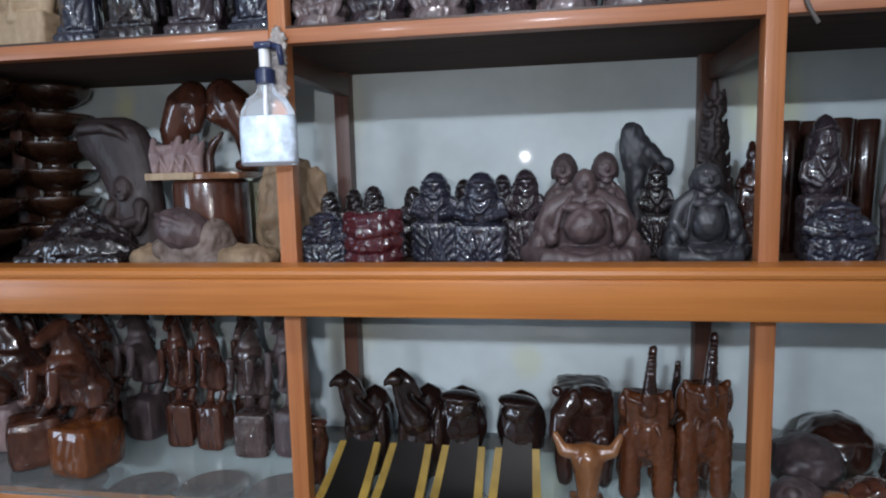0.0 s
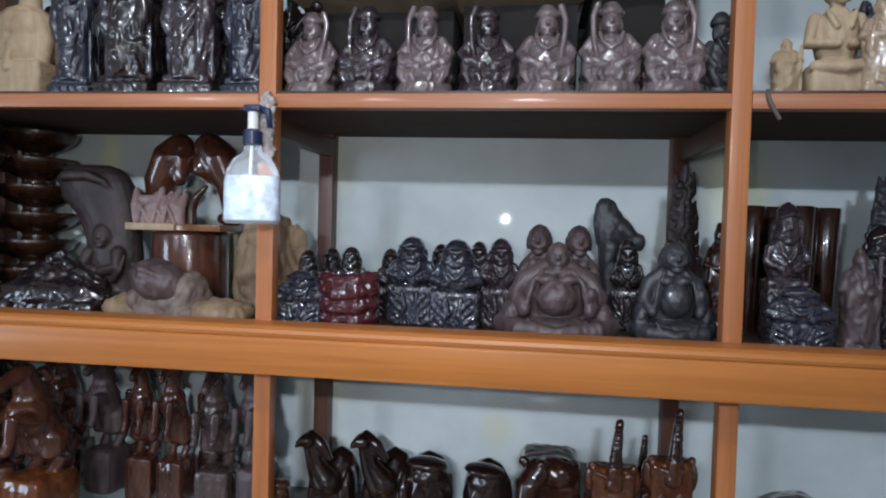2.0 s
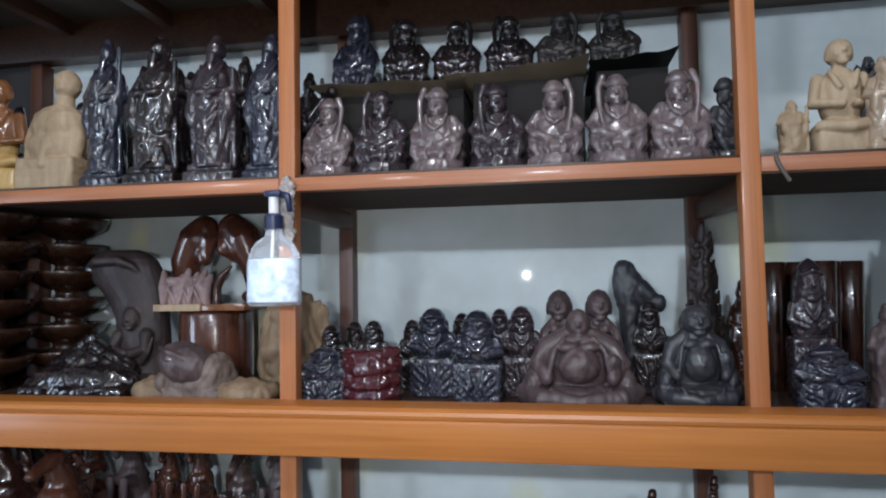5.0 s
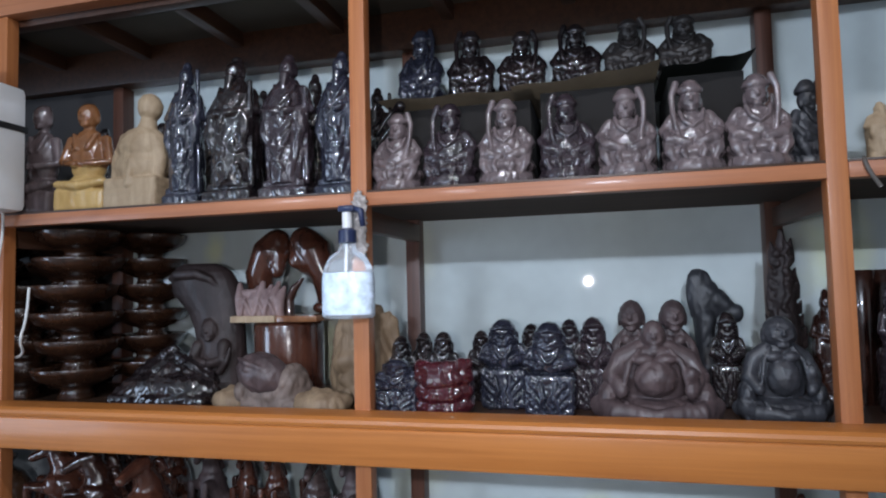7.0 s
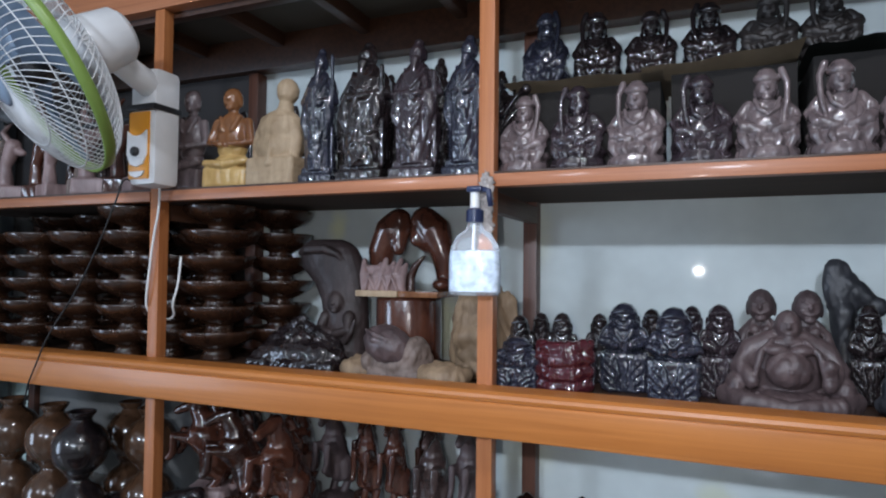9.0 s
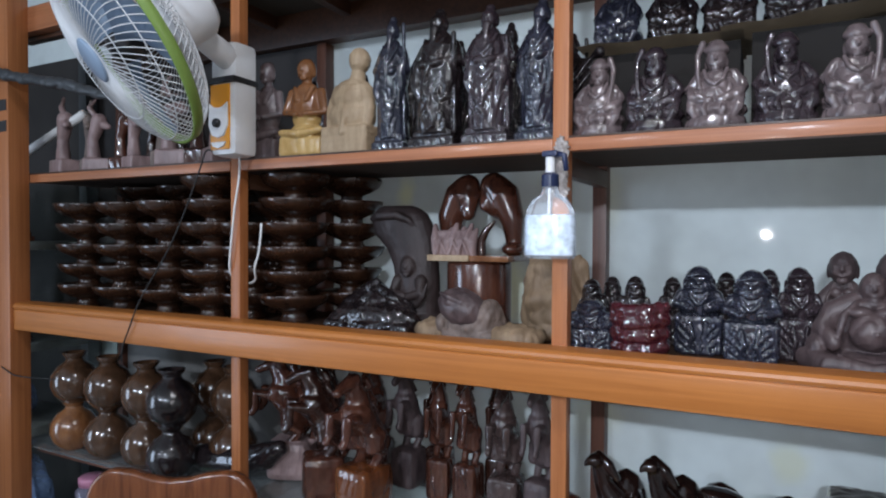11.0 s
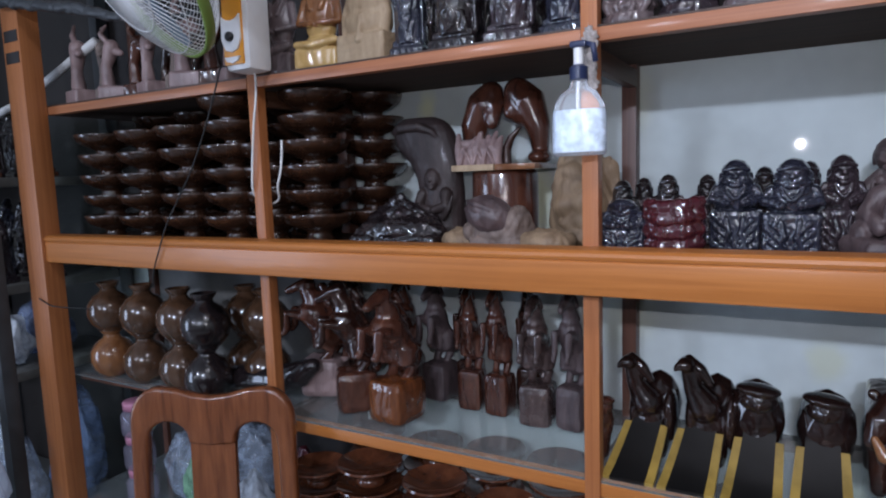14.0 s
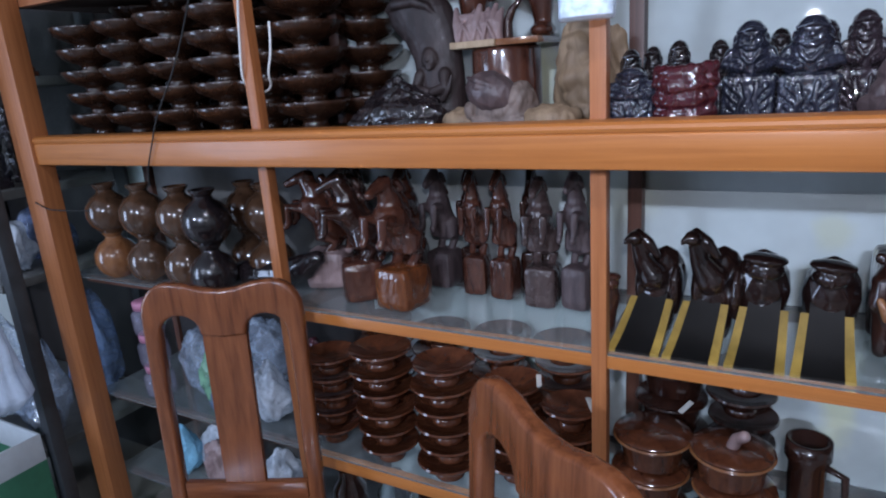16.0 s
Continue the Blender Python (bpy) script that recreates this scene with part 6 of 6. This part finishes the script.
part("knob", smooth(lathe(bmesh.new(), [(0, 0), (0.011, 0), (0.011, 0.008), (0.006, 0.012), (0, 0.012)], axis=Matrix.Translation(((bx0 + bx1) / 2 - 0.008, by0 - 0.008, 1.675)) @ Matrix.Rotation(radians(90), 4, "X"), sides=20), 40), M["black_plastic"], fan, "black round knob")
part("strap", smooth(add_box(bmesh.new(), (bx0 - 0.003, by0 - 0.008, 1.772), (bx1 + 0.003, by1, 1.786), 0.002), 35), M["black_plastic"], fan, "black strap")
C = Vector((-1.25, 0.70, 1.8))
AZ, EL, R = radians(-115), radians(-35), 0.222
axis = Vector((math.cos(AZ) * math.cos(EL), math.sin(AZ) * math.cos(EL), math.sin(EL)))
A = Matrix.Translation(C) @ axis.to_track_quat("Z", "Y").to_matrix().to_4x4()
part("arm", smooth(tube(bmesh.new(), [(-1.225, 0.985, 1.82), (-1.225, 0.94, 1.838), A @ Vector((0, 0, -0.13))], [0.03, 0.03, 0.026], 14), 50), M["white_plastic"], fan)
part("motor", smooth(lathe(bmesh.new(), [(0, -0.2), (0.045, -0.2), (0.058, -0.185), (0.064, -0.12), (0.07, -0.075), (0, -0.07)], axis=A, sides=32), 40), M["white_plastic"], fan)
part("rim", smooth(lathe(bmesh.new(), [(R, -0.012), (R + 0.005, -0.01), (R + 0.005, 0.012), (R, 0.012), (R - 0.004, 0.0), (R, -0.012)], axis=A, sides=72), 60), M["green_plastic"], fan, "olive green rim")


def guard(depth, hub, name):
    def at(f, a):
        r = hub + (R - hub) * math.sin(f * math.pi / 2)
        return Vector((r * math.cos(a), r * math.sin(a), depth * math.cos(f * math.pi / 2)))

    bm = bmesh.new()
    for f in (0.02, 0.35, 0.7):
        tube(bm, [A @ at(f, k * math.tau / 48) for k in range(49)], 0.0013, 4, False)
    rings = part(name, smooth(bm), M["white_plastic"], fan, "white wire guard rings")
    n, me = 80, None
    for k in range(n):
        if me is None:
            bm = smooth(tube(bmesh.new(), [at(i / 7, 0.35 * (1 - i / 7)) for i in range(8)], 0.0011, 4, False))
            wire = part("guard_wire", bm, M["white_plastic"], rings)
            me = wire.data
        else:
            wire = new("guard_wire", me)
            wire.parent = rings
        wire.matrix_basis = A @ Matrix.Rotation(k * math.tau / n, 4, "Z")


guard(0.075, 0.045, "front_guard")
guard(-0.085, 0.07, "back_guard")
part("front_badge", smooth(lathe(bmesh.new(), [(0, 0.082), (0.04, 0.081), (0.047, 0.077), (0.047, 0.07), (0, 0.07)], axis=A, sides=32), 40), M["blade"], fan)
part("hub", smooth(lathe(bmesh.new(), [(0, 0.035), (0.03, 0.03), (0.036, -0.02), (0, -0.03)], axis=A, sides=24), 40), M["black_plastic"], fan)
for k in range(3):
    bm = bmesh.new()
    rows = []
    for i in range(9):
        r = 0.034 + (R - 0.055) * i / 8
        half_w = 0.32 + 0.42 * math.sin(min(1, i / 5) * math.pi / 2)
        rows.append([bm.verts.new(A @ Vector((r * math.cos(k * math.tau / 3 + half_w * q), r * math.sin(k * math.tau / 3 + half_w * q), 0.024 * q))) for q in (-1, -0.5, 0, 0.5, 1)])
    for r0, r1 in zip(rows, rows[1:]):
        for j in range(4):
            bm.faces.new((r0[j], r0[j + 1], r1[j + 1], r1[j]))
    bmesh.ops.solidify(bm, geom=bm.faces[:], thickness=0.002)
    part("blade", smooth(bm), M["blade"], fan, "bluish plastic blade")


def cable(pts, r, mat, label):
    cu = bpy.data.curves.new("cable", "CURVE")
    cu.dimensions, cu.bevel_depth, cu.bevel_resolution = "3D", r, 2
    sp = cu.splines.new("NURBS")
    sp.points.add(len(pts) - 1)
    for p, q in zip(sp.points, pts):
        p.co = (*q, 1)
    sp.use_endpoint_u, sp.order_u = True, 3
    cu.materials.append(mat)
    me_ob = new("cable", cu)
    return tagged(me_ob, label, "cable")


cable([(-1.235, 1.0, 1.6), (-1.24, 1.008, 1.56), (-1.262, 1.01, 1.48), (-1.278, 1.012, 1.37), (-1.286, 1.014, 1.315), (-1.296, 1.04, 1.29), (-1.28, 1.07, 1.275), (-1.22, 1.045, 1.29), (-1.2, 1.012, 1.32), (-1.176, 1.01, 1.37), (-1.172, 1.01, 1.435)], 0.0028, M["wire_white"], "white fan cable hanging along the post")
cable([(-1.262, 0.96, 1.6), (-1.3, 0.957, 1.63), (-1.32, 0.957, 1.58), (-1.345, 0.957, 1.53), (-1.37, 0.957, 1.48), (-1.44, 0.956, 1.36), (-1.55, 0.956, 1.235), (-1.59, 0.956, 1.16), (-1.627, 0.957, 1.095), (-1.66, 0.98, 1.05)], 0.002, M["wire_black"], "thin black cable hanging over the beam")
cable([(-2.19, 0.95, 0.99), (-2.15, 0.951, 0.975), (-2.105, 0.951, 0.966), (-2.0, 1.0, 0.96)], 0.002, M["wire_black"], "thin black cable across the end post")

cable([(0.445, 1.1, ROW1 + 0.003), (0.43, 1.05, ROW1 + 0.006), (0.417, 1.017, ROW1 - 0.004), (0.423, 1.0145, ROW1 - 0.025), (0.437, 1.014, ROW1 - 0.048)], 0.0035, M["steel_strap"], "dull grey strap hanging over the shelf edge")


def hung_sack(r, h):
    """A thin bag hanging from its knot: narrow above, drooping and folded below."""
    bm = bmesh.new()
    rings = []
    for i in range(25):
        f = i / 24
        z = h * f
        size = r * (0.1 + 0.9 * (1 - f) ** 0.8) * min(1.0, 0.45 + 5 * f)
        ring = []
        for k in range(48):
            a = k * math.tau / 48
            fold = 1 + 0.1 * math.sin(5 * a + 3 * f) * f + 0.05 * math.sin(11 * a - 4 * f) + 0.12 * noise.noise(Vector((2 * math.cos(a), 2 * math.sin(a), 5 * f)))
            ring.append(bm.verts.new((size * fold * math.cos(a), 0.65 * size * fold * math.sin(a), z)))
        rings.append(ring)
    for r0, r1 in zip(rings, rings[1:]):
        for k in range(48):
            bm.faces.new((r0[k], r0[(k + 1) % 48], r1[(k + 1) % 48], r1[k]))
    bm.faces.new(rings[0][::-1])
    bm.faces.new(rings[-1])
    me = bpy.data.meshes.new("hung_sack")
    smooth(bm, 60).to_mesh(me)
    bm.free()
    return me


M["bag_hung"] = film("thin_milky_plastic", (0.72, 0.8, 0.92), 0.4, 0.7, 8)

# ---- rack beyond the end of the shelves ----
rack = holder("side_rack", (-2.6, 1.1, FLOOR), "dark grey steel rack beyond the shelves' end", "rack")
M["steel"] = plain("dark_grey_painted_steel", (0.05, 0.055, 0.06), 0.45, 0.25)
M["grey_board"] = plain("grey_rack_board", (0.16, 0.16, 0.15), 0.5, 0.3)
for x, y in ((-2.325, 0.86), (-3.3, 0.86), (-2.40, 1.34), (-3.3, 1.34)):
    part("rack_post", box((x, y, FLOOR), (x + 0.045, y + 0.045, 2.1), 0.002), M["steel"], rack)
# dark sheet added to fill the space behind the rack with shade
part("rack_back", box((-3.3, 1.385, FLOOR), (-2.36, 1.4, 2.1), 0), M["dark_back"], rack, "added dark sheet standing in for shade behind the rack")
for z in (0.1, 0.72, 1.02, 1.38):
    part("rack_board", box((-3.3, 0.87, z - 0.03), (-2.36, 1.375, z), 0.002), M["grey_board"], rack)
for k in range(6):
    stand("robed_figurine", talls[k % 3], M[("plum", "black", "blue_black")[k % 3]], (-2.46 - 0.12 * (k % 3), 0.97 + 0.17 * (k // 3), 1.02), "dark plum glossy standing carving on the rack", "figurine", "rack figures", jit.uniform(-30, 30), (1, 1, 0.95))
    stand("robed_figurine", talls[(k + 1) % 3], M[("mahogany", "black", "plum")[k % 3]], (-2.46 - 0.12 * (k % 3), 0.97 + 0.17 * (k // 3), 1.38), "dark glossy standing carving on the rack", "figurine", "rack figures", jit.uniform(-30, 30), (1, 1, 0.9))
for x, y, z, w, h, mat, s in ((-2.48, 0.97, 0.72, 0.22, 0.2, "bag_white", 91), (-2.55, 1.15, 0.72, 0.25, 0.22, "bag_blue", 92), (-2.47, 0.96, 0.1, 0.24, 0.36, "bag_clear", 93), (-2.75, 1.0, 0.1, 0.3, 0.4, "bag_clear", 94), (-2.5, 1.2, 0.1, 0.25, 0.5, "bag_blue", 95)):
    stand("plastic_bag", crumpled(w * 1.05, w * 0.85, h * 1.1, s), M[mat], (x, y, z), "shiny plastic bag of goods on the rack", "bag", "plastic bags")
stand("hanging_bag", hung_sack(0.15, 0.5), M["bag_hung"], (-2.3, 0.745, 0.34), "milky white plastic bag hanging from the rack", "bag")
cable([(-2.303, 0.858, 0.95), (-2.3, 0.82, 0.9), (-2.3, 0.748, 0.83)], 0.003, M["wire_white"], "white bag handle tied to the rack post")
pipe = tube(bmesh.new(), [(-2.9, 1.1, 1.545), (-2.612, 1.1, 1.611), (-2.496, 1.1, 1.633), (-2.311, 1.1, 1.686), (-2.139, 1.1, 1.744), (-2.0, 1.1, 1.79)], 0.014, 10)
part("white_pipe", smooth(pipe), M["wire_white"], rack, "bent white plastic pipe")
bm = bmesh.new()
limb(bm, [(-2.36, 0.935, 1.94), (-2.2, 0.932, 1.908), (-2.03, 0.93, 1.868), (-1.84, 0.93, 1.832), (-1.67, 0.935, 1.785), (-1.45, 0.95, 1.75), (-1.28, 0.958, 1.76)], [0.014, 0.016, 0.014, 0.016, 0.012, 0.008, 0.006])
stand("grey_cable", sculpt("bundle", bm, 0.004, 0.004, 30, 1, 1), M["steel"], (0, 0, 0), "thick dusty grey cable from end post to fan", "cable")
stand("foil_packet", crumpled(0.15, 0.11, 0.17, 97), M["foil"], (-2.43, 0.93, 0.1), "crumpled silver foil packet on the rack", "packet")
stand("plastic_bag", crumpled(0.18, 0.12, 0.18, 98), M["bag_white"], (-2.5, 1.0, 0.72), "crumpled white plastic bag on the rack", "bag", "plastic bags")
crate = holder("fruit_carton", (-2.5, 0.75, FLOOR), "white and green printed carton with hand holes", "carton")
M["carton_white"] = plain("white_carton_print", (0.62, 0.66, 0.68), 0.6, 0.12)
M["carton_green"] = plain("green_carton_print", (0.05, 0.2, 0.11), 0.6, 0.2)
cx0, cx1, cy0, cy1, cz = -2.9, -2.3, 0.56, 0.84, 0.2
for lo, hi in (((cx0, cy0, FLOOR), (cx1, cy0 + 0.008, 0)), ((cx1 - 0.008, cy0 + 0.008, FLOOR), (cx1, cy1, 0)), ((cx0, cy1 - 0.008, FLOOR), (cx1 - 0.008, cy1, 0)), ((cx0, cy0 + 0.008, FLOOR), (cx0 + 0.008, cy1 - 0.008, 0))):
    part("carton_side", box(lo, (hi[0], hi[1], 0.1), 0.001), M["carton_green"], crate, "green lower print")
    part("carton_side", box((lo[0], lo[1], 0.1), (hi[0], hi[1], cz), 0.001), M["carton_white"], crate, "white upper print")
for x in (cx0 + 0.17, cx1 - 0.17):
    hole = plate_from([(-0.045, 0), (-0.03, 0.018), (0.03, 0.018), (0.045, 0), (0.03, -0.018), (-0.03, -0.018)], 0.004, 0)
    bmesh.ops.translate(hole, vec=(x, cy0 - 0.003, 0.165), verts=hole.verts[:])
    part("hand_hole", hole, M["dark_box"], crate, "dark hand hole")
